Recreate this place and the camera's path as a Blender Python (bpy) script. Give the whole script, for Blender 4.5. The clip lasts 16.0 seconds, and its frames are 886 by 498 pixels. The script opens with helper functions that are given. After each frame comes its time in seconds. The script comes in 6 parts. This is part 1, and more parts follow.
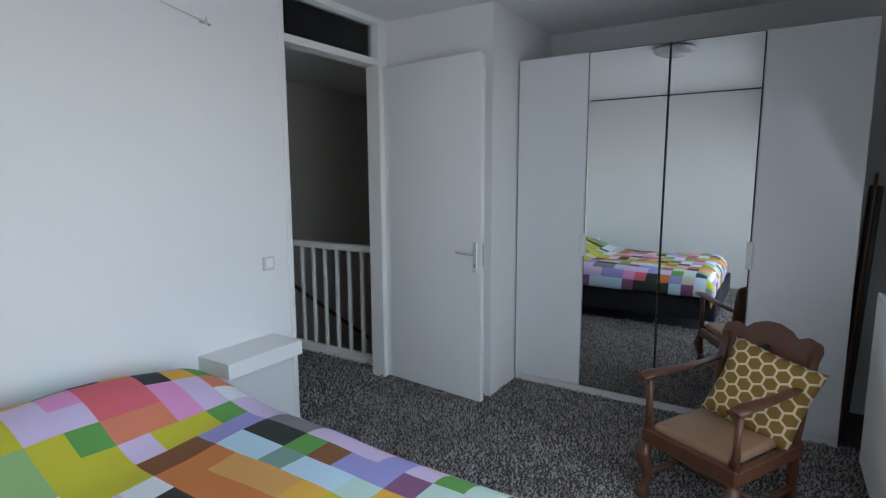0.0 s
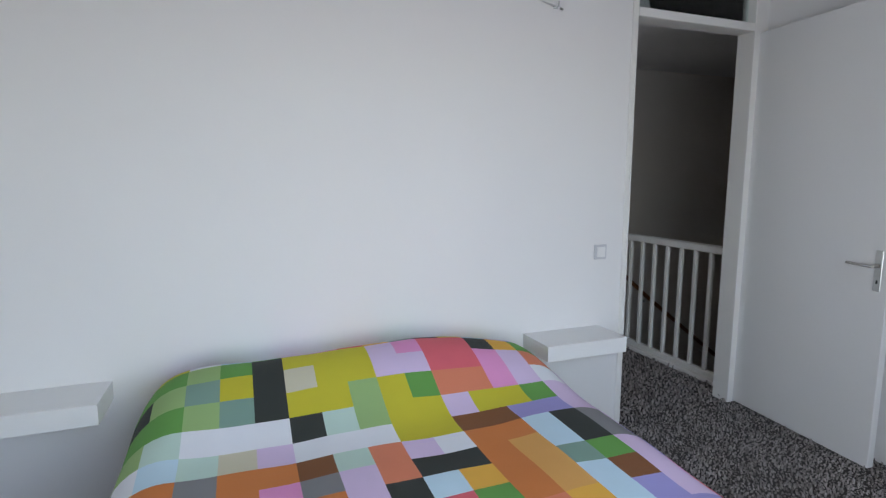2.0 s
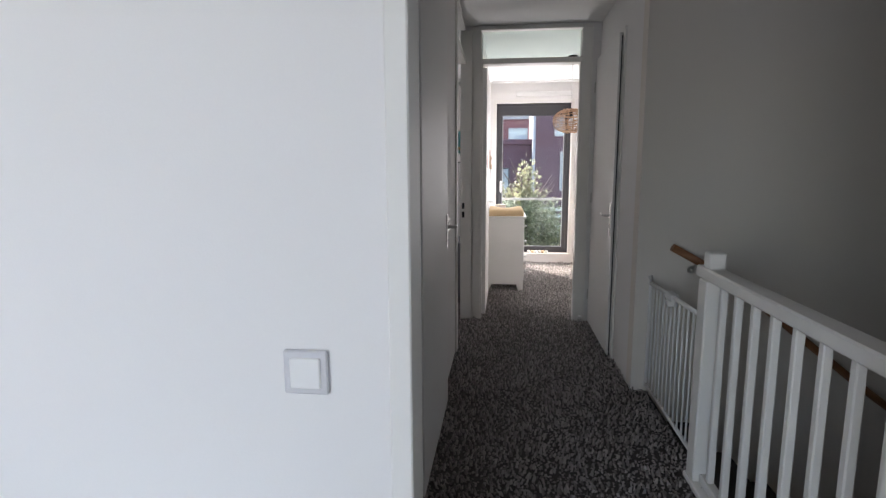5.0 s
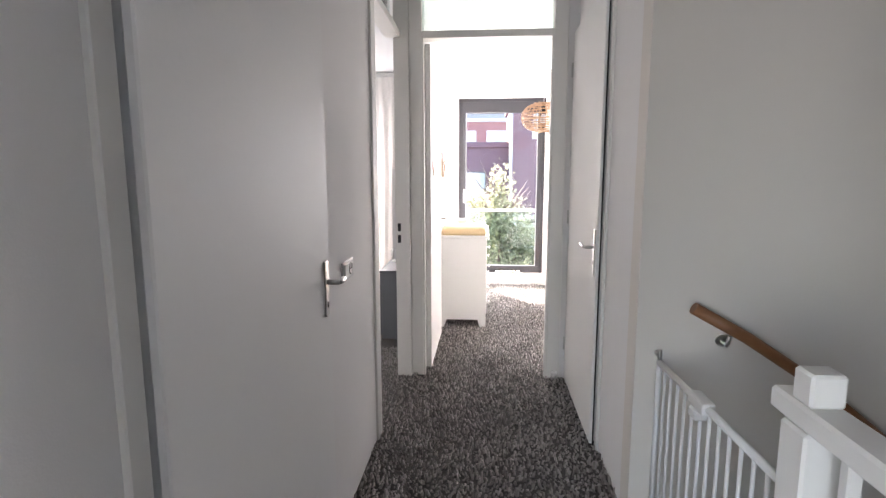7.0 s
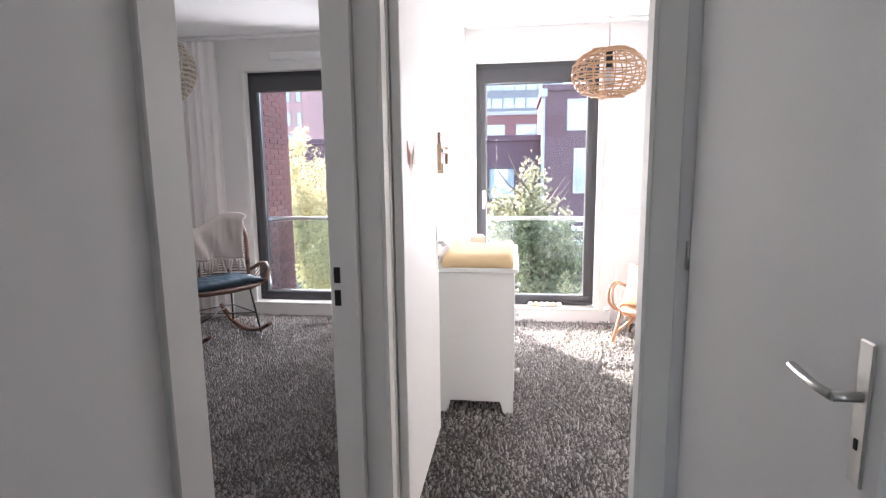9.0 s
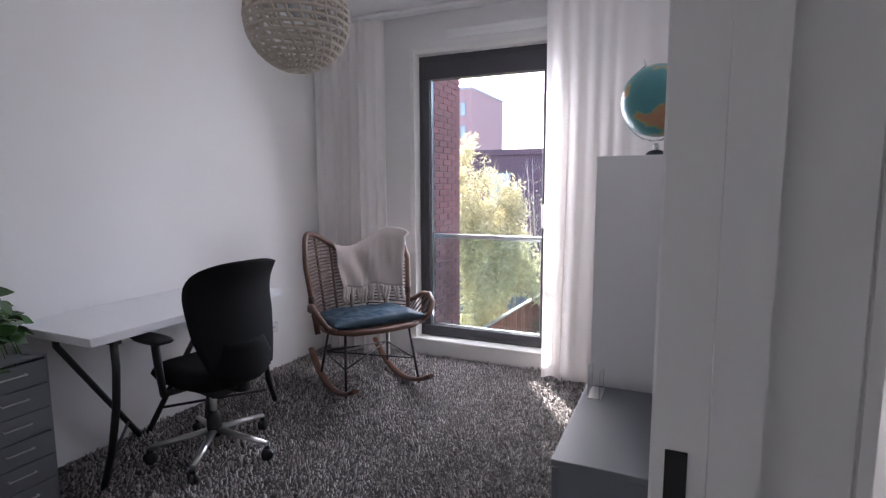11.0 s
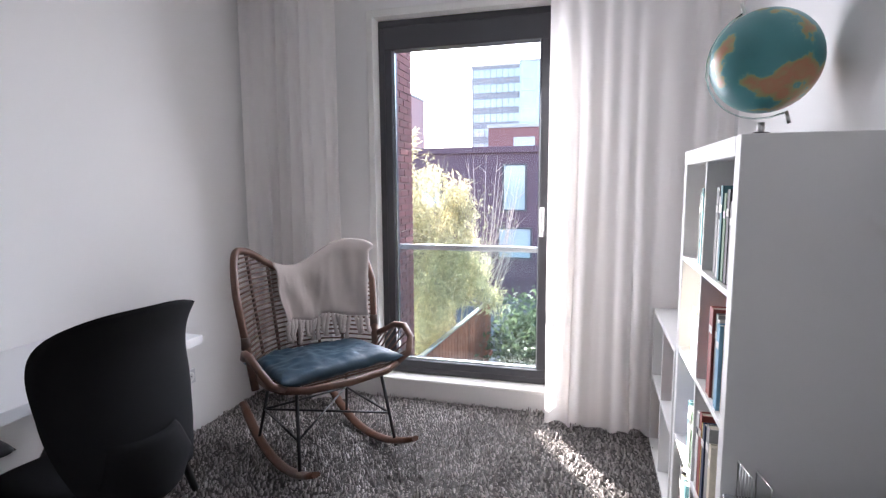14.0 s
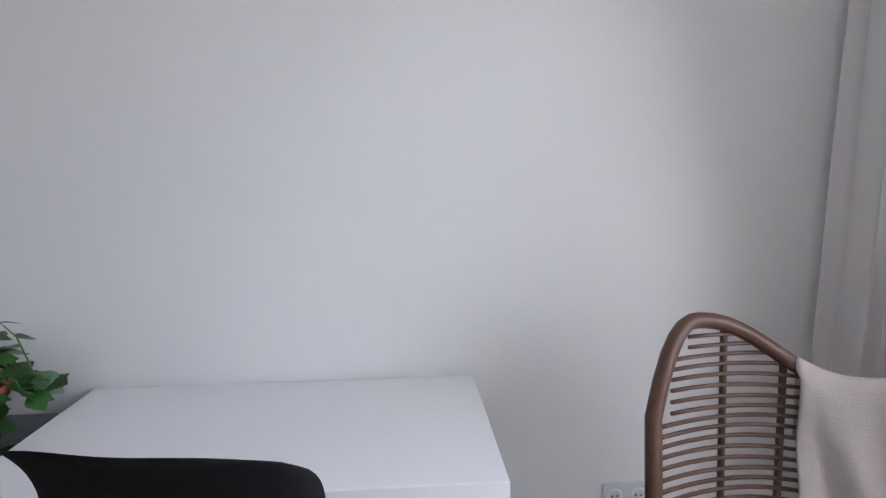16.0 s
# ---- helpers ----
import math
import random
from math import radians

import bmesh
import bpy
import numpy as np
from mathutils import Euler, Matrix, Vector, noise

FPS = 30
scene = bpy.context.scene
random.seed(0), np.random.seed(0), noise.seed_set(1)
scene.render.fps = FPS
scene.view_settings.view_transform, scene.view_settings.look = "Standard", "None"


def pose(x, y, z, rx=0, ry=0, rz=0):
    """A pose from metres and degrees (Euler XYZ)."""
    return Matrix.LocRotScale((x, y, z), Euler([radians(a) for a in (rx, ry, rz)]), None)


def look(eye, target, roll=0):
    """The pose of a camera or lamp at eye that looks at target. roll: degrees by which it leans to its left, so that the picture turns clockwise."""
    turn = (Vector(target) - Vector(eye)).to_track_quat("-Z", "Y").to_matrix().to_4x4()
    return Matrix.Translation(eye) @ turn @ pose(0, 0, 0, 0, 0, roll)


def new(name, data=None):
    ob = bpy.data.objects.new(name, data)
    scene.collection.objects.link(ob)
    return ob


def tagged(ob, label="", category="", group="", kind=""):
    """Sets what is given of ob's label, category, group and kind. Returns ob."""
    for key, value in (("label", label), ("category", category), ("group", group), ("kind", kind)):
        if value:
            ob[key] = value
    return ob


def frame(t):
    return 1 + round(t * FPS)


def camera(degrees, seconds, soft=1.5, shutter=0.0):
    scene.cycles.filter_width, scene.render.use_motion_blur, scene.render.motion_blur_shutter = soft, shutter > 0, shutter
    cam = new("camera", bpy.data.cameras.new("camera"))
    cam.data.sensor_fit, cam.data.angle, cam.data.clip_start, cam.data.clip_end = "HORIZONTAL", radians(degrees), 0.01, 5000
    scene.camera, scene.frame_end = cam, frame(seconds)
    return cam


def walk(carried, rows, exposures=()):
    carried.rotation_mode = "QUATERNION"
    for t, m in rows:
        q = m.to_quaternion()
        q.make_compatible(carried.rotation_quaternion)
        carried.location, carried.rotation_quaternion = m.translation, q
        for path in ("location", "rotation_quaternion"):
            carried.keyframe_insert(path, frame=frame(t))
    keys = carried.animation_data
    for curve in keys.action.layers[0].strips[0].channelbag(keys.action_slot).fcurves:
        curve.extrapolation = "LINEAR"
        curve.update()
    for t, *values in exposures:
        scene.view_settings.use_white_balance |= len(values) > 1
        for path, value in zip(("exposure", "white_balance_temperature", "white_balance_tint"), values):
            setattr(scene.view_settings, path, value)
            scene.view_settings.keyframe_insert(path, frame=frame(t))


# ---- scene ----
cam = camera(79.7, 16.0, soft=1.3)
PATH = [
    (0, (1.072, 0.772, 1.544), (0.014, 2.447, 1.269), -0.2),
    (0.5, (1.138, 0.81, 1.556), (0.272, 2.592, 1.28), -0.0),
    (1, (1.14, 0.807, 1.552), (0.324, 2.612, 1.279), 0.3),
    (1.5, (1.075, 0.81, 1.521), (-0.125, 2.387, 1.246), 0.2),
    (2, (1.02, 0.945, 1.448), (-0.834, 1.648, 1.183), 0.1),
    (2.5, (0.929, 1.34, 1.378), (-1.049, 1.438, 1.103), -0.1),
    (3, (0.856, 1.827, 1.408), (-1.12, 1.883, 1.107), 0.1),
    (3.5, (0.644, 2.273, 1.392), (-1.333, 2.196, 1.099), -0.2),
    (4, (0.264, 2.643, 1.4), (-1.705, 2.464, 1.101), -0.3),
    (4.5, (-0.165, 2.963, 1.399), (-2.129, 2.736, 1.1), -0.2),
    (7, (-1.788, 3.363, 1.444), (-3.761, 3.212, 1.157), -0.1),
    (7.5, (-2.215, 3.439, 1.488), (-4.186, 3.279, 1.186), -0.2),
    (8, (-2.745, 3.43, 1.454), (-4.714, 3.251, 1.149), -0.3),
    (8.5, (-3.225, 3.428, 1.442), (-5.193, 3.232, 1.143), -0.3),
    (9, (-3.67, 3.383, 1.422), (-5.631, 3.122, 1.125), -0.7),
    (9.5, (-4.065, 3.297, 1.442), (-5.999, 2.888, 1.138), -0.6),
    (10, (-4.376, 3.182, 1.362), (-6.196, 2.395, 1.095), -0.4),
    (12.5, (-5.05, 2.225, 1.4), (-6.857, 1.402, 1.163), -0.2),
    (13, (-5.044, 2.183, 1.39), (-6.93, 1.557, 1.163), -0.3),
    (13.5, (-5.128, 2.17, 1.385), (-7.039, 1.626, 1.155), -0.4),
    (14, (-5.478, 2.149, 1.365), (-7.39, 1.613, 1.121), -0.4),
    (14.5, (-5.89, 2.119, 1.362), (-7.728, 1.372, 1.107), 0.0),
    (15, (-6.339, 2.008, 1.377), (-7.759, 0.624, 1.118), -0.6),
    (15.5, (-6.728, 1.806, 1.376), (-7.556, 0.006, 1.103), -0.8),
    (16, (-7.032, 1.621, 1.394), (-7.183, -0.35, 1.096), -0.3),
]
walk(cam, [(t, look(eye, target, roll)) for t, eye, target, roll in PATH],
     exposures=[(0.0, 1.9, 6350, 12), (1.0, 1.85, 6150, 10), (2.0, 2.0, 6650, 16), (3.0, 2.0, 6700, 18), (4.5, 2.1, 6750, 17), (7.0, 3.7, 6850, 19), (8.5, 3.42, 6700, 18),
                (9.5, 2.72, 6300, 20), (10.0, 2.5, 6150, 22), (12.5, 3.1, 6300, 20), (14.5, 2.95, 6250, 18), (15.2, 2.36, 6150, 17), (16.0, 3.0, 6200, 16)])

# ---------- world, sun, light ----------
world = bpy.data.worlds.new("sky")
scene.world = world
world.use_nodes = True
wn = world.node_tree.nodes
sky = wn.new("ShaderNodeTexSky")
sky.sky_type, sky.sun_disc = "NISHITA", False
SUN_EL, SUN_AZ = 28.0, (-0.84, -0.54)
sky.sun_elevation = radians(SUN_EL)
sky.sun_rotation = math.atan2(SUN_AZ[0], SUN_AZ[1])
world.node_tree.links.new(sky.outputs[0], wn["Background"].inputs[0])
wn["Background"].inputs[1].default_value = 0.15

sun_data = bpy.data.lights.new("sun", "SUN")
sun_data.energy, sun_data.angle, sun_data.color = 5.0, radians(0.6), (1.0, 0.95, 0.87)
sun = new("sun", sun_data)
n = Vector(SUN_AZ).normalized()
sun.matrix_world = look((n.x * 30, n.y * 30, 30 * math.tan(radians(SUN_EL))), (0, 0, 0))


def sky_lamp(name, eye, target, w, h, power, color):
    """Sky light that comes in through a window's opening."""
    d = bpy.data.lights.new(name, "AREA")
    d.shape, d.size, d.size_y, d.energy, d.color = "RECTANGLE", w, h, power, color
    ob = new(name, d)
    ob.matrix_world = look(eye, target)
    return ob


sky_lamp("sky_light_bedroom", (1.71, 1.78, 1.2), (0.0, 1.78, 0.15), 2.3, 2.1, 10.5, (0.80, 0.90, 1.0))
sky_lamp("sky_light_study", (-8.61, 1.40, 1.22), (-7, 2.05, 0.8), 0.88, 1.9, 6.4, (0.93, 0.96, 1.0))
sky_lamp("sky_light_nursery", (-8.61, 3.58, 1.22), (-7, 3.50, 1.25), 0.88, 1.9, 11.5, (0.96, 0.98, 1.0))

# ---------- materials ----------
MATS = {}


def mat(name, color, rough=0.5, metal=0.0, var=0.06, scale=6.0, bump=0.0, bscale=120.0, fine=0.03, stretch=(1, 1, 1), spec=0.5, rand=0.0, **extra):
    """A node material: base colour with coarse and fine variation, and a fine relief."""
    if name in MATS:
        return MATS[name]
    m = bpy.data.materials.new(name)
    m.use_nodes = True
    nt = m.node_tree
    N, L = nt.nodes, nt.links
    b = N["Principled BSDF"]
    tc = N.new("ShaderNodeTexCoord")
    mp = N.new("ShaderNodeMapping")
    mp.inputs["Scale"].default_value = stretch
    L.new(tc.outputs["Object"], mp.inputs["Vector"])
    n1, n2 = N.new("ShaderNodeTexNoise"), N.new("ShaderNodeTexNoise")
    n1.inputs["Scale"].default_value, n1.inputs["Detail"].default_value = scale, 3
    n2.inputs["Scale"].default_value, n2.inputs["Detail"].default_value = bscale, 2
    L.new(mp.outputs[0], n1.inputs["Vector"])
    L.new(mp.outputs[0], n2.inputs["Vector"])
    val = N.new("ShaderNodeMath")
    val.operation = "MULTIPLY_ADD"
    val.inputs[1].default_value, val.inputs[2].default_value = 2 * var, 1 - var
    L.new(n1.outputs["Fac"], val.inputs[0])
    v2 = N.new("ShaderNodeMath")
    v2.operation = "MULTIPLY_ADD"
    v2.inputs[1].default_value, v2.inputs[2].default_value = 2 * fine, -fine
    L.new(n2.outputs["Fac"], v2.inputs[0])
    add = N.new("ShaderNodeMath")
    L.new(val.outputs[0], add.inputs[0])
    L.new(v2.outputs[0], add.inputs[1])
    last = add
    if rand:
        info = N.new("ShaderNodeObjectInfo" if rand > 0 else "ShaderNodeNewGeometry")
        v3 = N.new("ShaderNodeMath")
        v3.operation = "MULTIPLY_ADD"
        v3.inputs[1].default_value, v3.inputs[2].default_value = 2 * abs(rand), -abs(rand)
        L.new(info.outputs["Random" if rand > 0 else "Random Per Island"], v3.inputs[0])
        last = N.new("ShaderNodeMath")
        L.new(add.outputs[0], last.inputs[0])
        L.new(v3.outputs[0], last.inputs[1])
    mix = N.new("ShaderNodeVectorMath")
    mix.operation = "SCALE"
    mix.inputs[0].default_value = color
    L.new(last.outputs[0], mix.inputs["Scale"])
    L.new(mix.outputs[0], b.inputs["Base Color"])
    b.inputs["Roughness"].default_value, b.inputs["Metallic"].default_value = rough, metal
    b.inputs["Specular IOR Level"].default_value = spec
    for k, v in extra.items():
        b.inputs[k.replace("_", " ")].default_value = v
    if bump:
        bp = N.new("ShaderNodeBump")
        bp.inputs["Strength"].default_value, bp.inputs["Distance"].default_value = bump, 0.004
        L.new(n2.outputs["Fac"], bp.inputs["Height"])
        L.new(bp.outputs[0], b.inputs["Normal"])
    MATS[name] = m
    return m


M_wall = mat("white_wall_paint", (0.80, 0.79, 0.78), 0.9, var=0.02, scale=1.5, bump=0.07, bscale=260, fine=0.012)
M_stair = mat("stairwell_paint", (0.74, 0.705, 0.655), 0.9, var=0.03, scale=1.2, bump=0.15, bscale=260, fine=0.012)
M_ceil = mat("ceiling_paint", (0.80, 0.80, 0.80), 0.95, var=0.015, scale=1.0, bump=0.3, bscale=160, fine=0.02)
M_door = mat("door_paint", (0.80, 0.80, 0.79), 0.6, var=0.015, scale=2, bump=0.08, bscale=60, fine=0.01, spec=0.3)
M_trim = mat("trim_paint", (0.78, 0.77, 0.74), 0.6, spec=0.3, var=0.02, scale=3, bump=0.05, bscale=90, fine=0.01)
M_gloss = mat("white_gloss_lacquer", (0.78, 0.79, 0.80), 0.16, var=0.01, scale=2, fine=0.004)
M_whitefoil = mat("white_foil", (0.80, 0.80, 0.79), 0.45, var=0.012, scale=3, fine=0.006, bump=0.03, bscale=200)
M_mirror = mat("mirror_glass", (0.88, 0.90, 0.90), 0.015, metal=1.0, var=0.004, fine=0.002)
M_black = mat("black_plastic", (0.012, 0.012, 0.013), 0.5, var=0.1, fine=0.05, bump=0.1, bscale=300)
M_fabric_black = mat("black_mesh_fabric", (0.008, 0.008, 0.009), 0.9, var=0.15, fine=0.2, bump=0.5, bscale=700, spec=0.2)
M_steel = mat("brushed_steel", (0.62, 0.62, 0.60), 0.3, metal=1.0, var=0.04, scale=20, fine=0.02)
M_blacksteel = mat("black_steel", (0.015, 0.015, 0.016), 0.4, var=0.1, fine=0.03, spec=0.5)
M_dark = mat("dark_gap", (0.02, 0.02, 0.02), 0.8, var=0.1)
M_frame = mat("anthracite_aluminium", (0.055, 0.055, 0.062), 0.4, var=0.05, scale=3, bump=0.05, bscale=400, fine=0.03)
M_carpet = mat("carpet_backing", (0.07, 0.065, 0.06), 1.0, var=0.2, scale=8, bump=1.0, bscale=140, fine=0.3)
M_pile = mat("carpet_pile", (0.325, 0.303, 0.29), 1.0, var=0.15, scale=2.2, fine=0.40, bscale=30, rand=-0.42, spec=0.1)
M_handrail = mat("varnished_wood", (0.26, 0.115, 0.05), 0.4, var=0.25, scale=4, stretch=(8, 1, 8), fine=0.08, bscale=40)
M_oldwood = mat("dark_stained_oak", (0.095, 0.036, 0.018), 0.35, var=0.35, scale=5, stretch=(6, 6, 1), fine=0.12, bump=0.2, bscale=60)
M_rattan = mat("brown_rattan", (0.115, 0.054, 0.034), 0.45, var=0.25, scale=18, fine=0.12, bump=0.3, bscale=90)
M_rattan_light = mat("natural_rattan", (0.50, 0.30, 0.17), 0.5, var=0.2, scale=14, fine=0.1, bump=0.2, bscale=90)
M_brick = mat("purple_red_brick", (0.145, 0.055, 0.052), 0.9, var=0.25, scale=5, fine=0.18, bump=0.6, bscale=70, rand=0.28)
M_mortar = mat("mortar", (0.10, 0.085, 0.08), 0.95, var=0.15, fine=0.1, bump=0.4)


def glass_mat(name, tint=(1, 1, 1), rough=0.0):
    m = bpy.data.materials.new(name)
    m.use_nodes = True
    N, L = m.node_tree.nodes, m.node_tree.links
    out = N["Material Output"]
    tr, gl, mx, lw = N.new("ShaderNodeBsdfTransparent"), N.new("ShaderNodeBsdfGlossy"), N.new("ShaderNodeMixShader"), N.new("ShaderNodeFresnel")
    tr.inputs[0].default_value = (*tint, 1)
    gl.inputs["Roughness"].default_value = rough
    lw.inputs[0].default_value = 1.45
    L.new(lw.outputs[0], mx.inputs[0])
    L.new(tr.outputs[0], mx.inputs[1])
    L.new(gl.outputs[0], mx.inputs[2])
    L.new(mx.outputs[0], out.inputs[0])
    return m


M_glass = glass_mat("clear_glass", (0.97, 0.98, 0.98))
M_glass_green = glass_mat("greenish_glass", (0.88, 0.95, 0.935))


# ---------- building helpers ----------
def bm_box(bm, x0, x1, y0, y1, z0, z1, bevel=0.0, seg=1):
    made = bmesh.ops.create_cube(bm, size=1.0)["verts"]
    for v in made:
        v.co = Vector((x0 + (v.co.x + 0.5) * (x1 - x0), y0 + (v.co.y + 0.5) * (y1 - y0), z0 + (v.co.z + 0.5) * (z1 - z0)))
    if bevel:
        edges = list({e for v in made for e in v.link_edges})
        bmesh.ops.bevel(bm, geom=edges, offset=bevel, segments=seg, affect="EDGES", profile=0.6)
    return bm


def box(x0, x1, y0, y1, z0, z1, bevel=0.003, seg=1):
    return bm_box(bmesh.new(), x0, x1, y0, y1, z0, z1, bevel, seg)


def boxes(*rows, bevel=0.0):
    bm = bmesh.new()
    for r in rows:
        bm_box(bm, *r, bevel=bevel)
    return bm


def tube(points, r, sides=8, closed=False, taper=None, flat=1.0):
    """A round bar along points, as a bmesh."""
    bm = bmesh.new()
    pts = [Vector(p) for p in points]
    k = len(pts)
    rings, ref = [], None
    for i, p in enumerate(pts):
        a = pts[(i - 1) % k] if closed or i else p
        b = pts[(i + 1) % k] if closed or i < k - 1 else p
        d = (b - a).normalized()
        if ref is None:
            ref = d.orthogonal().normalized() if abs(d.z) > 0.95 else d.cross(Vector((0, 0, 1))).normalized()
        ref = (ref - d * ref.dot(d)).normalized()
        s = d.cross(ref)
        rr = r * (taper[i] if taper else 1.0)
        rings.append([bm.verts.new(p + rr * (math.cos(u) * ref + flat * math.sin(u) * s)) for u in [2 * math.pi * j / sides for j in range(sides)]])
    for i in range(k if closed else k - 1):
        A, B = rings[i], rings[(i + 1) % k]
        for j in range(sides):
            f = bm.faces.new((A[j], A[(j + 1) % sides], B[(j + 1) % sides], B[j]))
            f.smooth = True
    if not closed:
        bm.faces.new(rings[0][::-1])
        bm.faces.new(rings[-1])
    bmesh.ops.recalc_face_normals(bm, faces=bm.faces)
    return bm


def lathe(profile, sides=24, cx=0.0, cy=0.0):
    """A turned shape from (radius, height) pairs."""
    bm = bmesh.new()
    rings = []
    for r, z in profile:
        rings.append([bm.verts.new((cx + r * math.cos(2 * math.pi * j / sides), cy + r * math.sin(2 * math.pi * j / sides), z)) for j in range(sides)])
    for A, B in zip(rings, rings[1:]):
        for j in range(sides):
            f = bm.faces.new((A[j], A[(j + 1) % sides], B[(j + 1) % sides], B[j]))
            f.smooth = True
    bm.faces.new(rings[0][::-1])
    bm.faces.new(rings[-1])
    bmesh.ops.recalc_face_normals(bm, faces=bm.faces)
    return bm


def prism(outline, depth, axis="y", at=0.0, bevel=0.0):
    """A flat plate cut to an outline of (a, b) pairs, of a thickness along the axis."""
    bm = bmesh.new()

    def co(a, b, d):
        return {"x": (d, a, b), "y": (a, d, b), "z": (a, b, d)}[axis]
    lo = [bm.verts.new(co(a, b, at)) for a, b in outline]
    hi = [bm.verts.new(co(a, b, at + depth)) for a, b in outline]
    bm.faces.new(lo)
    bm.faces.new(hi[::-1])
    k = len(outline)
    for i in range(k):
        bm.faces.new((lo[i], hi[i], hi[(i + 1) % k], lo[(i + 1) % k]))
    bmesh.ops.recalc_face_normals(bm, faces=bm.faces)
    if bevel:
        bmesh.ops.bevel(bm, geom=list(bm.edges), offset=bevel, segments=2, affect="EDGES")
    return bm


def moved(bm, m):
    bmesh.ops.transform(bm, matrix=m, verts=bm.verts)
    return bm


def join(*bms):
    out = bmesh.new()
    for b in bms:
        me = bpy.data.meshes.new("tmp")
        b.to_mesh(me)
        out.from_mesh(me)
        bpy.data.meshes.remove(me)
        b.free()
    return out


def part(name, bm, material, parent=None, label="", m=None, smooth=False):
    """Links a bmesh as one mesh object under a thing or a part."""
    me = bpy.data.meshes.new(name)
    if smooth:
        for f in bm.faces:
            f.smooth = True
    bm.to_mesh(me)
    bm.free()
    for one in (material if isinstance(material, (list, tuple)) else [material]):
        me.materials.append(one)
    ob = new(name, me)
    if parent:
        ob.parent = parent
    if m is not None:
        ob.matrix_basis = m
    if label:
        tagged(ob, label=label)
    return ob


def thing(name, x, y, z, rz, label, category, group="", kind=""):
    """An Empty at a thing's base, to carry its parts."""
    ob = new(name)
    ob.empty_display_size = 0.1
    ob.matrix_basis = pose(x, y, z, 0, 0, rz)
    return tagged(ob, label, category, group, kind)


def structure(name, bm, material, label, category, smooth=False):
    return tagged(part(name, bm, material, None, "", None, smooth), label, category, "", "structure")

# ---------- the large structure ----------
CEIL = 2.64
FX = -8.557           # inner face of the facade
# carpeted floors; the stairwell stays open
structure("floor", boxes((-1.51, 1.76, -0.16, 4.97, -0.25, 0), (-5.43, -1.51, 2.78, 4.07, -0.25, 0), (-5.43, -4.2, -0.1, 2.78, -0.25, 0),
                         (FX - 0.2, -5.43, -0.1, 5.5, -0.25, 0)), M_carpet, "dark grey carpet backing under the pile", "floor")
structure("ceiling", boxes((-1.51, 1.9, -0.3, 5.1, CEIL, CEIL + 0.2), (-5.43, -1.51, 2.6, 7.0, CEIL, CEIL + 0.2), (-5.43, -4.2, -0.2, 2.6, CEIL, CEIL + 0.2),
                           (FX - 0.3, -5.43, -0.2, 5.6, CEIL, CEIL + 0.2)), M_ceil, "white textured plaster ceiling", "ceiling")
# bedroom
structure("wall_bed_head", boxes((-1.51, -1.41, -0.3, 2.95, 0, CEIL)), M_wall, "white painted wall behind the bed", "wall")
structure("wall_bedroom_south", boxes((-1.41, 1.94, -0.3, -0.16, 0, CEIL)), M_wall, "plain white painted bedroom wall", "wall")
structure("wall_bedroom_north", boxes((-0.552, 1.94, 4.97, 5.1, 0, CEIL)), M_wall, "white painted wall behind the wardrobe", "wall")
structure("wall_bedroom_window", boxes((1.72, 1.94, -0.16, 0.6, 0, CEIL), (1.72, 1.94, 3.03, 4.97, 0, CEIL), (1.72, 1.94, 0.6, 3.03, 0, 0.09), (1.72, 1.94, 0.6, 3.03, 2.4, CEIL)),
          M_wall, "white painted wall with a wide window opening", "wall")
structure("wall_shaft", boxes((-1.51, -0.552, 3.955, 5.1, 0, CEIL)), M_wall, "white boxed-in shaft beside the door", "wall")
# dark strip stands in for the shade where wall meets ceiling
structure("trim_ceiling_gap", boxes((-1.405, 1.715, -0.159, -0.150, CEIL - 0.016, CEIL - 0.001)), M_dark, "thin dark strip painted as the shade line under the ceiling", "trim")
# landing
structure("wall_landing_south", boxes((-2.53, -1.51, 2.72, 2.795, 0, CEIL), (-4.46, -3.63, 2.72, 2.795, 0, CEIL), (-3.63, -2.53, 2.72, 2.795, 2.36, CEIL),
                                      (-5.44, -4.46, 2.72, 2.795, 2.63, CEIL)), M_wall, "white painted landing wall", "wall")
structure("wall_landing_north", boxes((-4.43, -3.99, 3.97, 4.09, 0, CEIL), (-5.43, -4.43, 3.97, 4.09, 2.36, CEIL)), M_wall, "white painted landing wall beside a closed door", "wall")
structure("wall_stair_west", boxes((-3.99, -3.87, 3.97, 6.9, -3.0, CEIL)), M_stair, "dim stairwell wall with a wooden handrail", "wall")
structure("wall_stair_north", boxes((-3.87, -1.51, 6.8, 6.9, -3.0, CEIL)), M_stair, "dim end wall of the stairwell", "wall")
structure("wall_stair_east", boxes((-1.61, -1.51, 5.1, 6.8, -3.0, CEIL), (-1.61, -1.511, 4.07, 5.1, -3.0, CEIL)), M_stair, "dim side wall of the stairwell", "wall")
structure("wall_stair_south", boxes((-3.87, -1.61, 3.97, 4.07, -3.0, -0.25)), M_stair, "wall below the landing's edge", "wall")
# unseen shells, added to seal the spaces behind the closed doors
structure("wall_closet_south", boxes((-4.2, -1.51, 2.0, 2.1, 0, CEIL), (-4.2, -1.51, 2.1, 2.60, CEIL, CEIL + 0.2), (-4.2, -1.51, 2.1, 2.78, -0.25, 0)), M_wall, "unseen white wall added to seal the space behind the closed door", "wall")
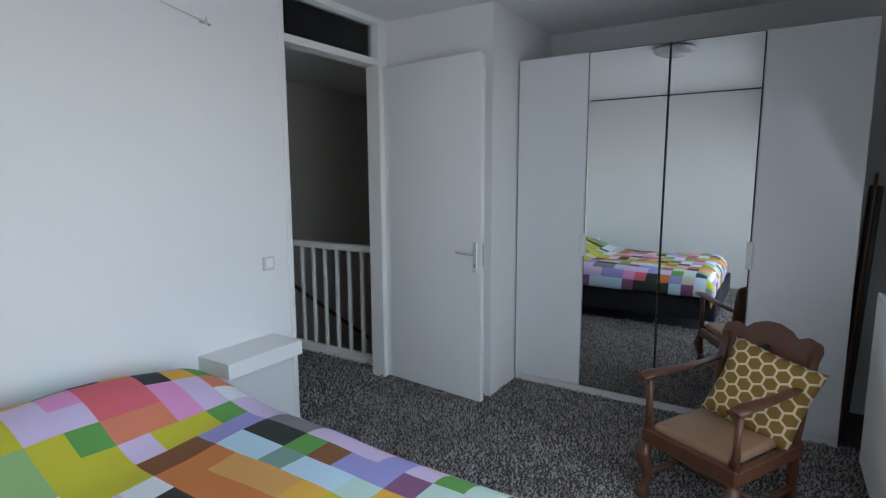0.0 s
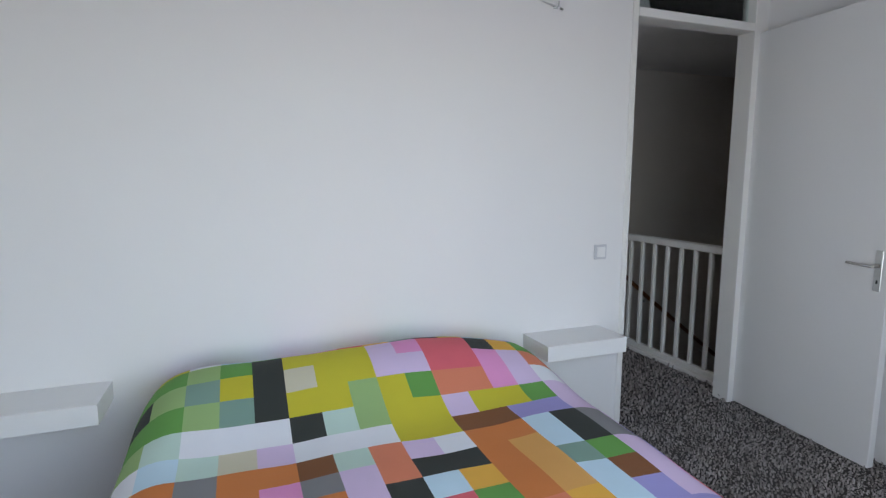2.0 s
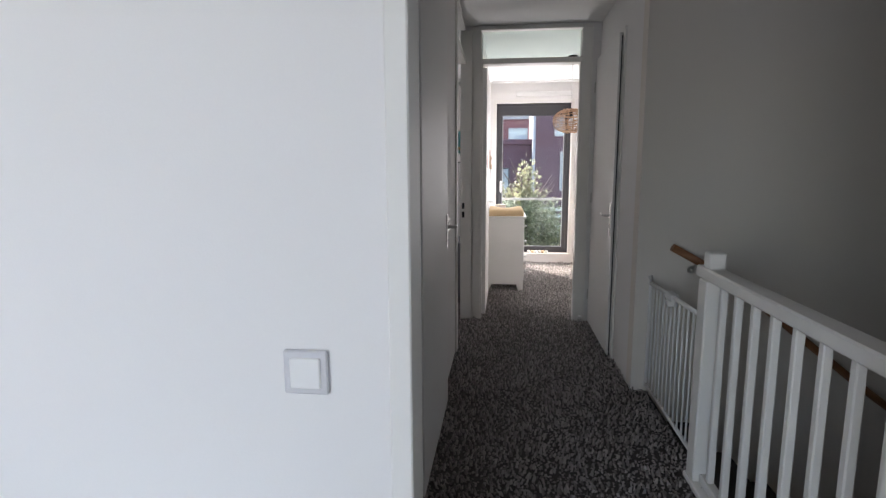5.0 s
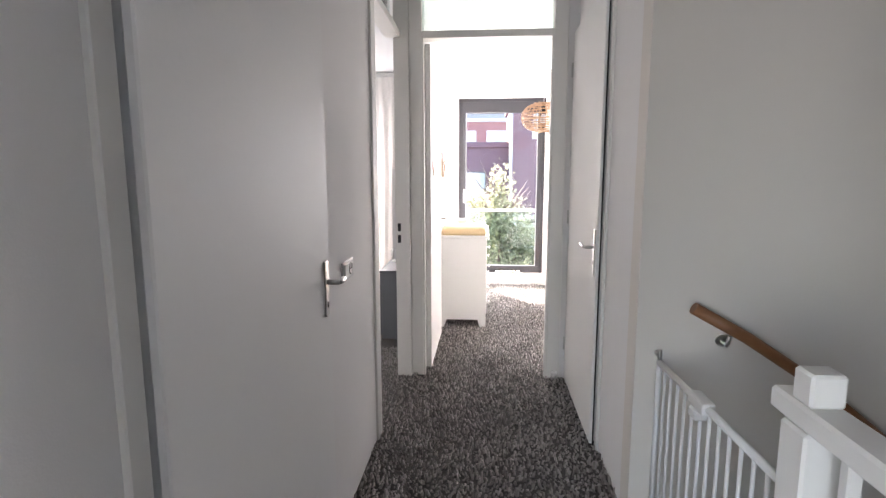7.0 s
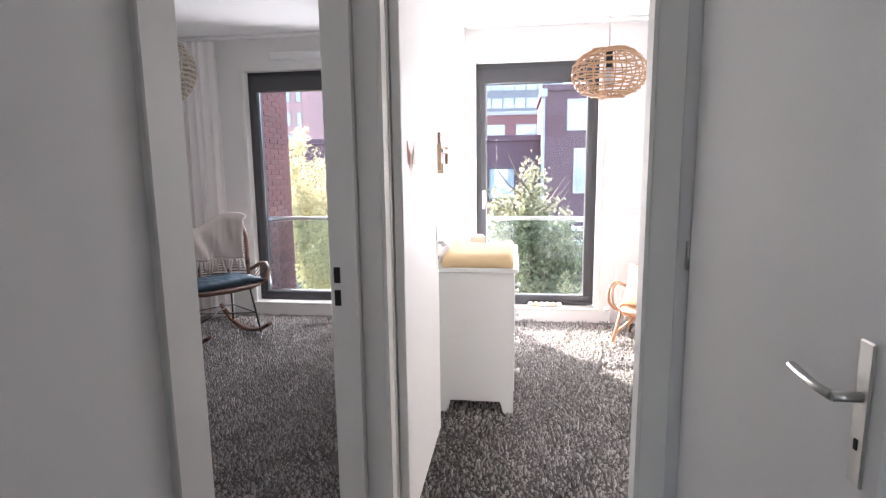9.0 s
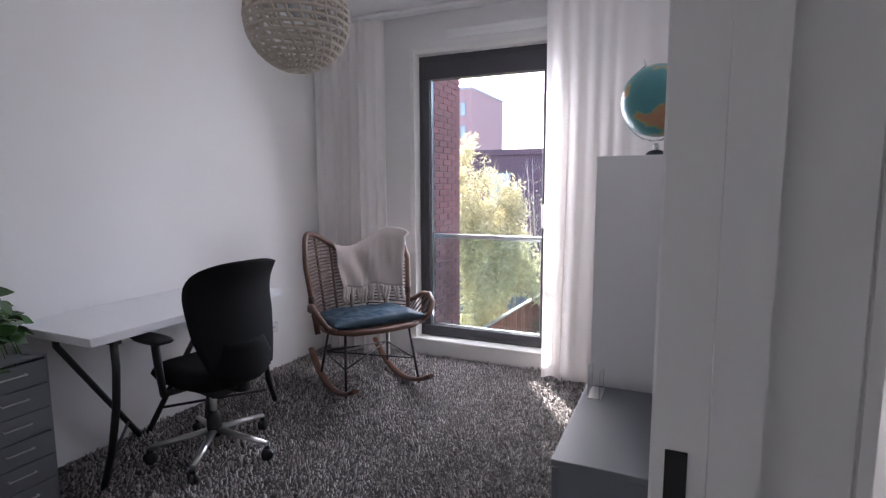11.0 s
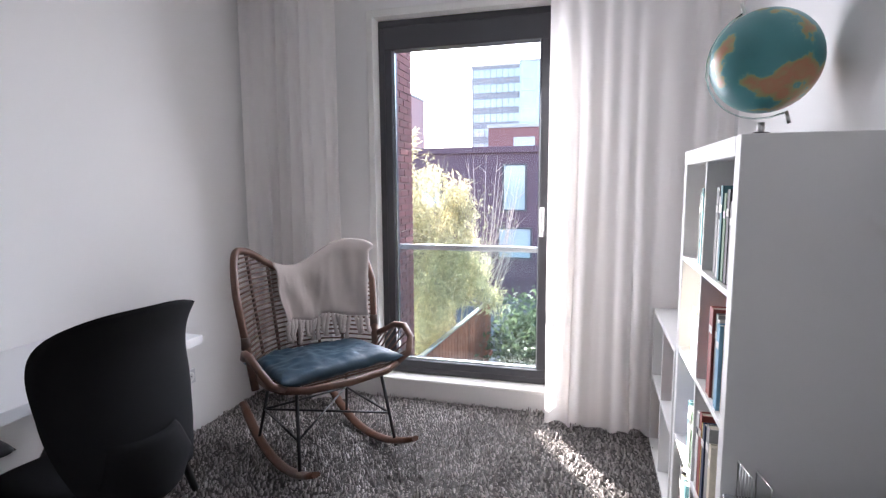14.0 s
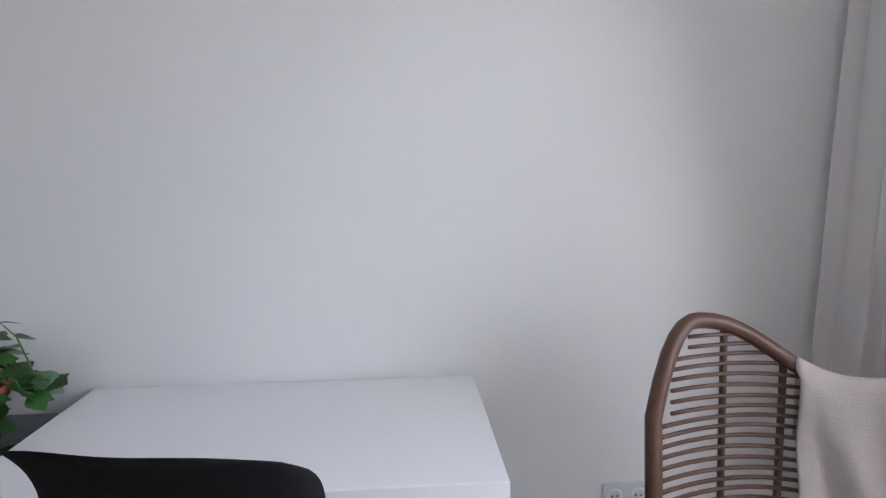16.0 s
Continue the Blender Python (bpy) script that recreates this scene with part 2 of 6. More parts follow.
structure("wall_closet_north", boxes((-5.43, -3.99, 4.6, 4.7, 0, CEIL), (-5.43, -3.99, 4.07, 4.7, -0.25, 0)), M_wall, "unseen white wall added to seal the space behind the closed door", "wall")
# nursery and study
structure("wall_nursery_door", boxes((-5.53, -5.43, 3.86, 5.4, 0, CEIL), (-5.53, -5.445, 2.80, 2.905, 0, CEIL), (-5.53, -5.43, 2.905, 3.86, 2.63, CEIL)), M_wall, "white painted wall with the nursery doorway", "wall")
structure("wall_between_rooms", boxes((FX, -5.53, 2.86, 2.95, 0, CEIL)), M_wall, "white painted wall between study and nursery", "wall")
structure("wall_nursery_north", boxes((FX, -5.43, 5.3, 5.4, 0, CEIL)), M_wall, "white painted nursery wall", "wall")
structure("wall_study_south", boxes((FX - 0.25, -4.2, -0.1, 0.05, 0, CEIL)), M_wall, "white painted study wall behind the desk", "wall")
structure("wall_study_east", boxes((-4.3, -4.2, 0.05, 2.72, 0, CEIL)), M_wall, "plain white study wall", "wall")
W_S, W_N = (0.861, 1.941), (3.043, 4.123)
WZ0, WZ1 = 0.146, 2.35
structure("wall_facade", boxes((FX - 0.25, FX, 0.05, W_S[0] - 0.042, 0, CEIL), (FX - 0.25, FX, W_S[1] + 0.042, W_N[0] - 0.042, 0, CEIL), (FX - 0.25, FX, W_N[1] + 0.042, 5.4, 0, CEIL),
                               (FX - 0.25, FX, W_S[0] - 0.042, W_S[1] + 0.042, WZ1 + 0.042, CEIL), (FX - 0.25, FX, W_N[0] - 0.042, W_N[1] + 0.042, WZ1 + 0.042, CEIL),
                               (FX - 0.25, FX, W_S[0] - 0.042, W_S[1] + 0.042, 0, WZ0 - 0.02), (FX - 0.25, FX, W_N[0] - 0.042, W_N[1] + 0.042, 0, WZ0 - 0.02)),
          M_wall, "white painted outer wall with two tall windows", "wall")


def french_window(name, y0, y1, hinge_low, label):
    w = tagged(new(name), label, "window", "tall windows", "structure")
    w.matrix_basis = pose(FX, y0, WZ0)
    W, H = y1 - y0, WZ1 - WZ0
    f = 0.045
    x0, x1 = -0.15, -0.075
    part("outer_frame", boxes((x0, x1, 0, W, H - f, H), (x0, x1, 0, W, 0, f), (x0, x1, 0, f, f, H - f), (x0, x1, W - f, W, f, H - f), bevel=0.004), M_frame, w)
    g = 0.09
    s = part("sash", boxes((x0 - 0.01, x1 + 0.012, f - 0.005, W - f + 0.005, H - g - 0.085, H - f + 0.005), (x0 - 0.01, x1 + 0.012, f - 0.005, W - f + 0.005, f - 0.005, g),
                           (x0 - 0.01, x1 + 0.012, f - 0.005, g, g, H - g - 0.085), (x0 - 0.01, x1 + 0.012, W - g, W - f + 0.005, g, H - g - 0.085), bevel=0.005), M_frame, w)
    p = part("pane", boxes((-0.12, -0.112, g - 0.004, W - g + 0.004, g - 0.004, H - g - 0.081)), M_glass, w)
    p.visible_shadow = False
    part("glazing_bead", boxes((x1 - 0.03, x1 - 0.018, g, g + 0.008, g, H - g - 0.085), (x1 - 0.03, x1 - 0.018, W - g - 0.008, W - g, g, H - g - 0.085),
                               (x1 - 0.03, x1 - 0.018, g, W - g, g, g + 0.008)), M_steel, w)
    hy = W - 0.07 if hinge_low else 0.07
    part("window_handle", join(box(x1 + 0.012, x1 + 0.024, hy - 0.013, hy + 0.013, 0.94, 1.08, 0.004), box(x1 + 0.024, x1 + 0.06, hy - 0.01, hy + 0.01, 1.04, 1.06, 0.003),
                               box(x1 + 0.05, x1 + 0.065, hy - 0.012, hy + 0.012, 0.91, 1.07, 0.004)), M_whitefoil, w, "white window handle")
    c = 0.042
    part("casing", boxes((-0.09, 0.012, -c, 0, -0.02, H + c), (-0.09, 0.012, W, W + c, -0.02, H + c), (-0.09, 0.012, 0, W, H, H + c), bevel=0.003), M_trim, w, "white painted window casing")
    part("window_sill", box(-0.09, 0.03, -c, W + c, -0.022, -0.002, 0.004), M_trim, w, "white sill")
    part("ventilation_grille", join(box(0.0, 0.035, 0.28, W, H + 0.085, H + 0.155, 0.008), box(0.035, 0.04, 0.3, W - 0.02, H + 0.115, H + 0.125, 0)), M_whitefoil, w, "white ventilation strip above the window")
    return w


french_window("window_1", *W_S, True, "tall anthracite balcony window with a white casing")
french_window("window_2", *W_N, False, "tall anthracite nursery window with a white casing")

# bedroom window, beside the camera
wb = tagged(new("window_3"), "wide white floor-length bedroom window in a white reveal", "window", "", "structure")
wb.matrix_basis = pose(1.78, 0.6, 0.09)
part("outer_frame", boxes((0, 0.07, 0, 2.43, 2.25, 2.31), (0, 0.07, 0, 2.43, 0, 0.06), (0, 0.07, 0, 0.06, 0.06, 2.25), (0, 0.07, 2.32, 2.43, 0.06, 2.25), (0, 0.07, 1.16, 1.23, 0.06, 2.25), bevel=0.004), M_trim, wb)
for i, y in enumerate((0.06, 1.23)):
    pn = part("pane", box(0.03, 0.038, y, y + (1.10, 1.09)[i], 0.06, 2.25, 0), M_glass, wb)
    pn.visible_shadow = False
part("window_handle", join(box(-0.02, 0, 2.36, 2.39, 1.47, 1.62, 0.004), tube([(-0.02, 2.375, 1.57), (-0.06, 2.375, 1.57), (-0.06, 2.375, 1.41)], 0.008)), M_whitefoil, wb)
part("window_sill", box(-0.09, 0, 0, 2.43, -0.02, 0, 0.004), M_trim, wb)


# ---------- doors and the landing ----------
def lever_handle(parent, x, y, z, side, reach, plate_h=0.20):
    """A steel lever on a plate, on a face at y that looks towards side (+1 or -1); the lever reaches along x by reach."""
    y1 = y + side * 0.006
    p = part("handle_plate", box(x - 0.018, x + 0.018, min(y, y1), max(y, y1), z - plate_h * 0.62, z + plate_h * 0.38, 0.003), M_steel, parent, "brushed steel plate")
    part("handle", join(tube([(x, y, z), (x, y + side * 0.05, z)], 0.009), tube([(x, y + side * 0.048, z), (x + reach * 0.3, y + side * 0.052, z), (x + reach, y + side * 0.046, z + 0.003)], 0.0095, 8, flat=0.75)), M_steel, parent, "brushed steel lever")
    part("keyhole", box(x - 0.004, x + 0.004, min(y1, y1 + side * 0.002), max(y1, y1 + side * 0.002), z - 0.088, z - 0.07, 0), M_dark, parent)


def door_frame(name, rows, glass, label):
    f = tagged(new(name), label, "door frame", "door frames", "structure")
    part("jambs", boxes(*rows, bevel=0.003), M_trim, f)
    if glass:
        p = part("transom_pane", boxes(glass), M_glass_green, f, "glass light above the door")
        p.visible_shadow = False
    return f


# bedroom doorway
door_frame("door_frame_1", [(-1.525, -1.405, 2.95, 2.99, 0, 2.60), (-1.525, -1.405, 3.845, 3.955, 0, 2.60), (-1.525, -1.405, 2.99, 3.845, 2.315, 2.362), (-1.525, -1.405, 2.95, 3.955, 2.60, CEIL)],
           (-1.468, -1.460, 2.99, 3.845, 2.362, 2.60), "cream painted bedroom door frame with a glass transom")
d = tagged(new("door_1"), "flush white bedroom door standing wide open", "door", "doors", "structure")
d.matrix_basis = pose(-1.43, 3.893, 0, 0, 0, -5.5)
part("leaf", box(0, 0.883, 0, 0.04, 0.012, 2.312, 0.003), M_door, d)
lever_handle(d, 0.835, 0, 1.03, -1, -0.125)
part("strike_edge", box(0.884, 0.886, 0.01, 0.03, 0.95, 1.10, 0), M_steel, d)
for hz in (0.25, 1.1, 2.05):
    part("hinge", tube([(-0.004, -0.004, hz), (-0.004, -0.004, hz + 0.09)], 0.007), M_steel, d)

# closed door on the landing's south side
door_frame("door_frame_2", [(-2.585, -2.53, 2.675, 2.808, 0, 2.36), (-3.63, -3.575, 2.675, 2.808, 0, 2.36), (-3.575, -2.585, 2.675, 2.808, 2.315, 2.36)], None, "white painted frame of a closed door")
d = tagged(new("door_2"), "flush white closed door on the landing", "door", "doors", "structure")
d.matrix_basis = pose(-3.57, 2.797, 0)
part("leaf", join(box(0, 0.973, 0.012, 0.034, 0.012, 2.33, 0.004), box(0.03, 0.955, -0.03, 0.0115, 0.012, 2.312, 0)), M_door, d)
lever_handle(d, 0.05, 0.034, 1.075, 1, -0.06, 0.19)

# closed door on the landing's north side
door_frame("door_frame_3", [(-4.47, -4.43, 3.957, 4.09, 0, 2.36), (-5.43, -5.39, 3.957, 4.09, 0, 2.36), (-5.39, -4.47, 3.957, 4.09, 2.315, 2.36)], None, "white painted frame of a closed door")
d = tagged(new("door_3"), "flush white closed door with a steel lever", "door", "doors", "structure")
d.matrix_basis = pose(-5.40, 3.965, 0)
part("leaf", join(box(0, 0.915, -0.032, -0.012, 0.012, 2.33, 0.004), box(0.03, 0.88, -0.0115, 0.03, 0.012, 2.31, 0)), M_door, d)
lever_handle(d, 0.862, -0.032, 1.06, -1, -0.13, 0.24)
# dark strip painted in for the shaded gap beside the leaf
part("gap_seal", box(0.916, 0.925, -0.018, -0.012, 0, 2.31, 0), M_dark, d)
for hz in (0.22, 1.1, 2.05):
    part("hinge", tube([(-0.005, -0.034, hz), (-0.005, -0.034, hz + 0.09)], 0.008), M_steel, d)

# doorway of the study
f = door_frame("door_frame_4", [(-4.562, -4.46, 2.73, 2.808, 0, 2.60), (-5.445, -5.395, 2.76, 2.862, 0, 2.60), (-5.395, -4.562, 2.71, 2.808, 2.315, 2.36), (-5.39, -4.46, 2.71, 2.808, 2.60, 2.63)],
               (-5.39, -4.56, 2.735, 2.743, 2.36, 2.60), "white painted study door frame with a glass transom")
part("strike_plate", boxes((-5.3945, -5.392, 2.775, 2.797, 1.04, 1.095), (-5.3945, -5.392, 2.775, 2.797, 0.96, 1.015)), M_dark, f, "dark strike holes")
part("rebate", boxes((-5.395, -5.38, 2.815, 2.862, 0.0, 2.315), (-4.562, -4.535, 2.715, 2.7295, 0, 2.315)), M_trim, f)

# doorway of the nursery
f = door_frame("door_frame_5", [(-5.545, -5.415, 2.8625, 2.945, 0, 2.60), (-5.545, -5.415, 3.811, 3.90, 0, 2.60), (-5.545, -5.415, 2.945, 3.811, 2.315, 2.36), (-5.545, -5.415, 2.8625, 3.90, 2.60, 2.63)],
               (-5.49, -5.482, 2.945, 3.811, 2.36, 2.60), "white painted nursery door frame with a glass transom")
part("rebate", boxes((-5.47, -5.41, 2.945, 2.958, 0, 2.315), (-5.47, -5.41, 3.798, 3.811, 0, 2.315)), M_trim, f)
d = tagged(new("door_4"), "flush white nursery door standing open against the wall", "door", "doors", "structure")
d.matrix_basis = pose(-5.55, 2.954, 0, 0, 0, 179.6)
part("leaf", box(0, 0.85, -0.036, 0, 0.012, 2.31, 0.003), M_door, d)
lever_handle(d, 0.80, -0.036, 1.05, -1, -0.12, 0.24)

ds = thing("door_stop", -5.395, 3.865, 0, 0, "small white rubber door stop on the carpet", "door stop")
part("base", lathe([(0.018, 0.0), (0.02, 0.03), (0.017, 0.036)], 16), M_steel, ds, "steel foot")
part("bumper", lathe([(0.021, 0.036), (0.022, 0.052), (0.016, 0.058), (0.001, 0.059)], 16), M_whitefoil, ds)

# toy bunting stuck on the nursery door
M_pastel = [mat("pastel_" + n, c, 0.9, var=0.05, bump=0.1) for n, c in (("pink", (0.75, 0.33, 0.30)), ("green", (0.25, 0.45, 0.33)), ("sand", (0.72, 0.55, 0.35)), ("rose", (0.62, 0.25, 0.28)))]
bt = thing("bunting", -5.70, 2.9925, 1.46, 0, "tiny pastel bunting stuck on a white door", "bunting")
pts = [(-0.075 + 0.03 * i, 0.002, 0.07 - 0.05 * math.sin(math.pi * i / 5)) for i in range(6)]
part("string", tube(pts, 0.0015, 5), M_trim, bt)
for i in range(5):
    (ax, _, az), (bx, _, bz) = pts[i], pts[i + 1]
    part("flag", prism([(ax + 0.003, az), (bx - 0.003, bz), ((ax + bx) / 2, (az + bz) / 2 - 0.075)], 0.002, "y", 0.001), M_pastel[i % 4], bt)


M_plate = mat("pale_grey_plastic", (0.60, 0.60, 0.62), 0.35, var=0.02, scale=20, fine=0.01)


def wall_plate(name, x, y, z, rz, gangs, label, category):
    """White switch and socket plates; gangs is a string of s (switch) and o (socket). Faces local +y."""
    t = thing(name, x, y, z, rz, label, category)
    w = 0.081 * len(gangs)
    part("frame", box(-w / 2, w / 2, 0, 0.010, -0.0405, 0.0405, 0.003), M_plate, t)
    for i, g in enumerate(gangs):
        cx = -w / 2 + 0.0405 + 0.081 * i
        if g == "s":
            part("rocker", box(cx - 0.028, cx + 0.028, 0.009, 0.015, -0.028, 0.028, 0.002), M_door, t)
        else:
            s = part("socket", moved(lathe([(0.0275, 0), (0.0275, 0.004), (0.021, 0.004), (0.019, 0.0008), (0.001, 0.0008)], 20), pose(cx, 0.009, 0, -90)), M_whitefoil, t)
            part("hole", join(box(cx - 0.0115, cx - 0.0065, 0.0095, 0.0125, -0.0025, 0.0025, 0), box(cx + 0.0065, cx + 0.0115, 0.0095, 0.0125, -0.0025, 0.0025, 0)), M_dark, s)
    return t


wall_plate("light_switch", -1.41, 2.80, 1.043, -90, "s", "white square light switch on the bedroom wall", "light switch")
wall_plate("switch_and_socket", -3.925, 2.795, 1.043, 0, "os", "white switch and socket plate on the landing wall", "socket")
wall_plate("wall_socket", -7.755, 0.05, 0.325, 0, "oo", "white double wall socket above the carpet", "socket")

# banister
bn = thing("stair_banister", -2.86, 4.04, 0, 0, "white painted wooden banister beside the stairs", "banister")
part("newel_post", join(box(-0.045, 0.045, -0.045, 0.045, 0, 0.93, 0.006), box(-0.03, 0.035, -0.035, 0.035, 0.98, 1.05, 0.006)), M_trim, bn)
part("top_rail", box(-0.10, 1.245, -0.04, 0.04, 0.93, 0.98, 0.007), M_trim, bn)
part("bottom_rail", join(box(-0.05, 1.245, -0.055, 0.03, 0.0, 0.03, 0.005), box(0.046, 1.24, -0.02, 0.02, 0.031, 0.07, 0.004)), M_trim, bn)
for i in range(8):
    bx = 0.115 + 0.138 * i
    part("baluster", box(bx - 0.014, bx + 0.014, -0.014, 0.014, 0.07, 0.931, 0.004), M_trim, bn)
part("end_post", box(1.205, 1.24, -0.03, 0.03, 0.0, 0.93, 0.004), M_trim, bn)

# stair gate
gt = thing("stair_gate", -3.868, 4.055, 0, 0, "white metal stair gate with thin bars", "stair gate")
part("gate_frame", join(tube([(0.03, 0, 0.06), (0.90, 0, 0.06)], 0.011), tube([(0.03, 0, 0.705), (0.90, 0, 0.735)], 0.012), tube([(0.03, 0, 0.05), (0.03, 0, 0.715)], 0.011), tube([(0.90, 0, 0.05), (0.90, 0, 0.745)], 0.011)), M_whitefoil, gt)
for i in range(12):
    bx = 0.03 + 0.87 * (i + 1) / 13
    part("bar", tube([(bx, 0, 0.06), (bx, 0, 0.70 + 0.03 * bx)], 0.006, 6), M_whitefoil, gt)
part("latch", join(box(0.37, 0.49, -0.022, 0.022, 0.70, 0.74, 0.01, 2), box(0.40, 0.45, -0.028, 0.028, 0.665, 0.702, 0.006)), M_whitefoil, gt, "white plastic latch")
part("wall_mount", join(tube([(0.0, 0, 0.735), (0.03, 0, 0.735)], 0.013), tube([(0.03, 0, 0.705), (0.03, 0, 0.755)], 0.008)), M_steel, gt)

# handrail
hr = thing("stair_handrail", -3.87, 4.155, 0, 0, "round varnished wooden handrail on the stairwell wall", "handrail")
part("rail", tube([(0.07, 0.0, 0.935), (0.07, 0.2, 0.825), (0.07, 0.42, 0.68), (0.07, 1.15, 0.09), (0.07, 2.29, -0.76)], 0.023, 12), M_handrail, hr)
for by, bz in ((0.14, 0.86), (1.15, 0.09), (2.1, -0.62)):
    part("bracket", join(tube([(0.0, by, bz - 0.07), (0.05, by, bz - 0.075), (0.07, by, bz - 0.03)], 0.008), tube([(0.0, by, bz - 0.07), (0.008, by, bz - 0.07)], 0.024, 12)), M_steel, hr, "steel bracket")

# stairs
st = thing("staircase", -3.87, 4.07, -0.25, 0, "straight staircase with grey carpeted treads", "stairs", kind="structure")
for i in range(11):
    part("tread", box(0.005, 0.97, 0.25 * i + 0.002, 0.25 * (i + 1) + 0.02, -0.19 * i - 0.02, -0.19 * i + 0.055, 0.008), M_carpet, st)
    part("riser", box(0.005, 0.97, 0.25 * i + 0.0, 0.25 * i + 0.018, -0.19 * i + 0.06, -0.19 * i + 0.16, 0), M_trim, st)
structure("stairwell_floor", boxes((-3.87, -1.61, 4.07, 6.8, -3.1, -2.9)), M_carpet, "carpeted floor at the foot of the stairs", "floor")

# ---------- bedroom ----------
wd = thing("wardrobe", -0.541, 4.345, 0, 0, "tall white gloss wardrobe with two mirror doors", "wardrobe")
part("body", boxes((0, 0.018, 0.022, 0.58, 0, 2.342), (1.973, 1.991, 0.022, 0.58, 0, 2.342), (0.018, 1.973, 0.022, 0.58, 2.32, 2.342), (0.018, 1.973, 0.022, 0.58, 0.04, 0.06), (0.018, 1.973, 0.56, 0.58, 0.06, 2.32), (0.987, 1.005, 0.022, 0.56, 0.06, 2.32)), M_whitefoil, wd)
part("plinth", box(0.0, 1.991, 0.018, 0.03, 0, 0.055, 0.001), M_whitefoil, wd)
for i in range(4):
    x0, x1 = 0.4977 * i + 0.002, 0.4977 * (i + 1) - 0.002
    if i in (1, 2):
        dr = part("door", box(x0, x1, 0.001, 0.02, 0.06, 2.338, 0.001), M_dark, wd, "full-height mirror door with a dark edge")
        part("mirror", box(x0 + 0.004, x1 - 0.004, -0.004, 0.0005, 0.064, 2.334, 0.001), M_mirror, dr)
    else:
        dr = part("door", box(x0, x1, -0.002, 0.02, 0.06, 2.338, 0.002), M_gloss, wd)
for hx in (0.4977, 1.4931):
    part("handle", join(box(hx - 0.021, hx + 0.014, -0.022, -0.006, 0.99, 1.15, 0.004)), M_whitefoil, wd, "pale metal grip")

# dark frames kept behind the wardrobe's end
M_blackwood = mat("black_stained_wood", (0.022, 0.016, 0.014), 0.6, var=0.2, scale=6, stretch=(6, 6, 1))
lf = thing("leaning_board", 1.478, 4.62, 0, 0, "dark wooden board leaning beside the wardrobe", "board")
part("panel", moved(box(-0.015, 0.015, -0.16, 0.16, 0.0, 1.48, 0.006), pose(0, 0, 0, 0, 2, 0)), M_blackwood, lf)
part("batten", moved(box(-0.03, -0.0155, -0.17, -0.13, 0.02, 1.55, 0.004), pose(0, 0, 0, 0, 2, 0)), M_oldwood, lf)

rd = thing("radiator", 1.49, 3.09, 0, 0, "thick white panel radiator beside the window", "radiator")
part("front_panel", box(0, 0.022, 0.0, 0.80, 0.16, 1.0, 0.006, 2), M_whitefoil, rd)
part("side_panel", prism([(0.022, 0.16), (0.18, 0.16), (0.18, 0.93), (0.14, 0.985), (0.022, 0.995)], 0.02, "y", 0.002), M_whitefoil, rd)
part("side_panel", prism([(0.022, 0.16), (0.18, 0.16), (0.18, 0.93), (0.14, 0.985), (0.022, 0.995)], 0.02, "y", 0.778), M_whitefoil, rd)
part("back_panel", box(0.158, 0.18, 0.022, 0.778, 0.16, 0.92, 0.004), M_whitefoil, rd)
part("top_grille", join(moved(box(0.028, 0.15, 0.0, 0.80, 0.992, 1.0, 0.002), Matrix()), *[box(0.03, 0.148, 0.03 + 0.03 * i, 0.038 + 0.03 * i, 1.0, 1.004, 0) for i in range(25)]), M_whitefoil, rd)
for y in (0.12, 0.68):
    part("bracket", box(0.181, 0.229, y, y + 0.03, 0.3, 0.85, 0.002), M_dark, rd)
part("pipe", join(tube([(0.09, 0.06, 0.16), (0.09, 0.06, 0.0)], 0.009), tube([(0.09, 0.11, 0.16), (0.09, 0.11, 0.0)], 0.009)), M_whitefoil, rd)


def bedside_drawer(y0):
    t = thing("floating_nightstand", -1.41, y0, 0.543, 0, "white wall-hung nightstand drawer beside the bed", "nightstand", "nightstands beside the bed")
    part("carcass", boxes((0, 0.23, 0, 0.478, 0.064, 0.08), (0, 0.23, 0, 0.478, 0, 0.012), (0, 0.23, 0, 0.014, 0.012, 0.064), (0, 0.23, 0.464, 0.478, 0.012, 0.064), bevel=0.0015), M_whitefoil, t)
    part("drawer_front", box(0.231, 0.25, 0, 0.478, 0.0, 0.08, 0.0015), M_whitefoil, t)


bedside_drawer(2.327)
bedside_drawer(-0.06)

# bed
M_base = mat("black_bed_fabric", (0.015, 0.015, 0.02), 0.9, var=0.15, bump=0.4, bscale=500, fine=0.1)
M_sheet = mat("white_cotton", (0.80, 0.80, 0.80), 0.9, var=0.03, bump=0.3, bscale=500)
bd = thing("bed", -1.39, 1.40, 0, 0, "double bed with a dark fabric base", "bed")
part("box_spring", box(0.02, 2.02, -0.88, 0.88, 0.12, 0.34, 0.02, 2), M_base, bd)
part("mattress", box(0.03, 1.96, -0.82, 0.82, 0.342, 0.53, 0.05, 3), M_sheet, bd)
for lx in (0.12, 1.92):
    for ly in (-0.8, 0.8):
        part("leg", moved(lathe([(0.025, 0), (0.03, 0.12)], 14), pose(lx, ly, 0)), M_steel, bd)

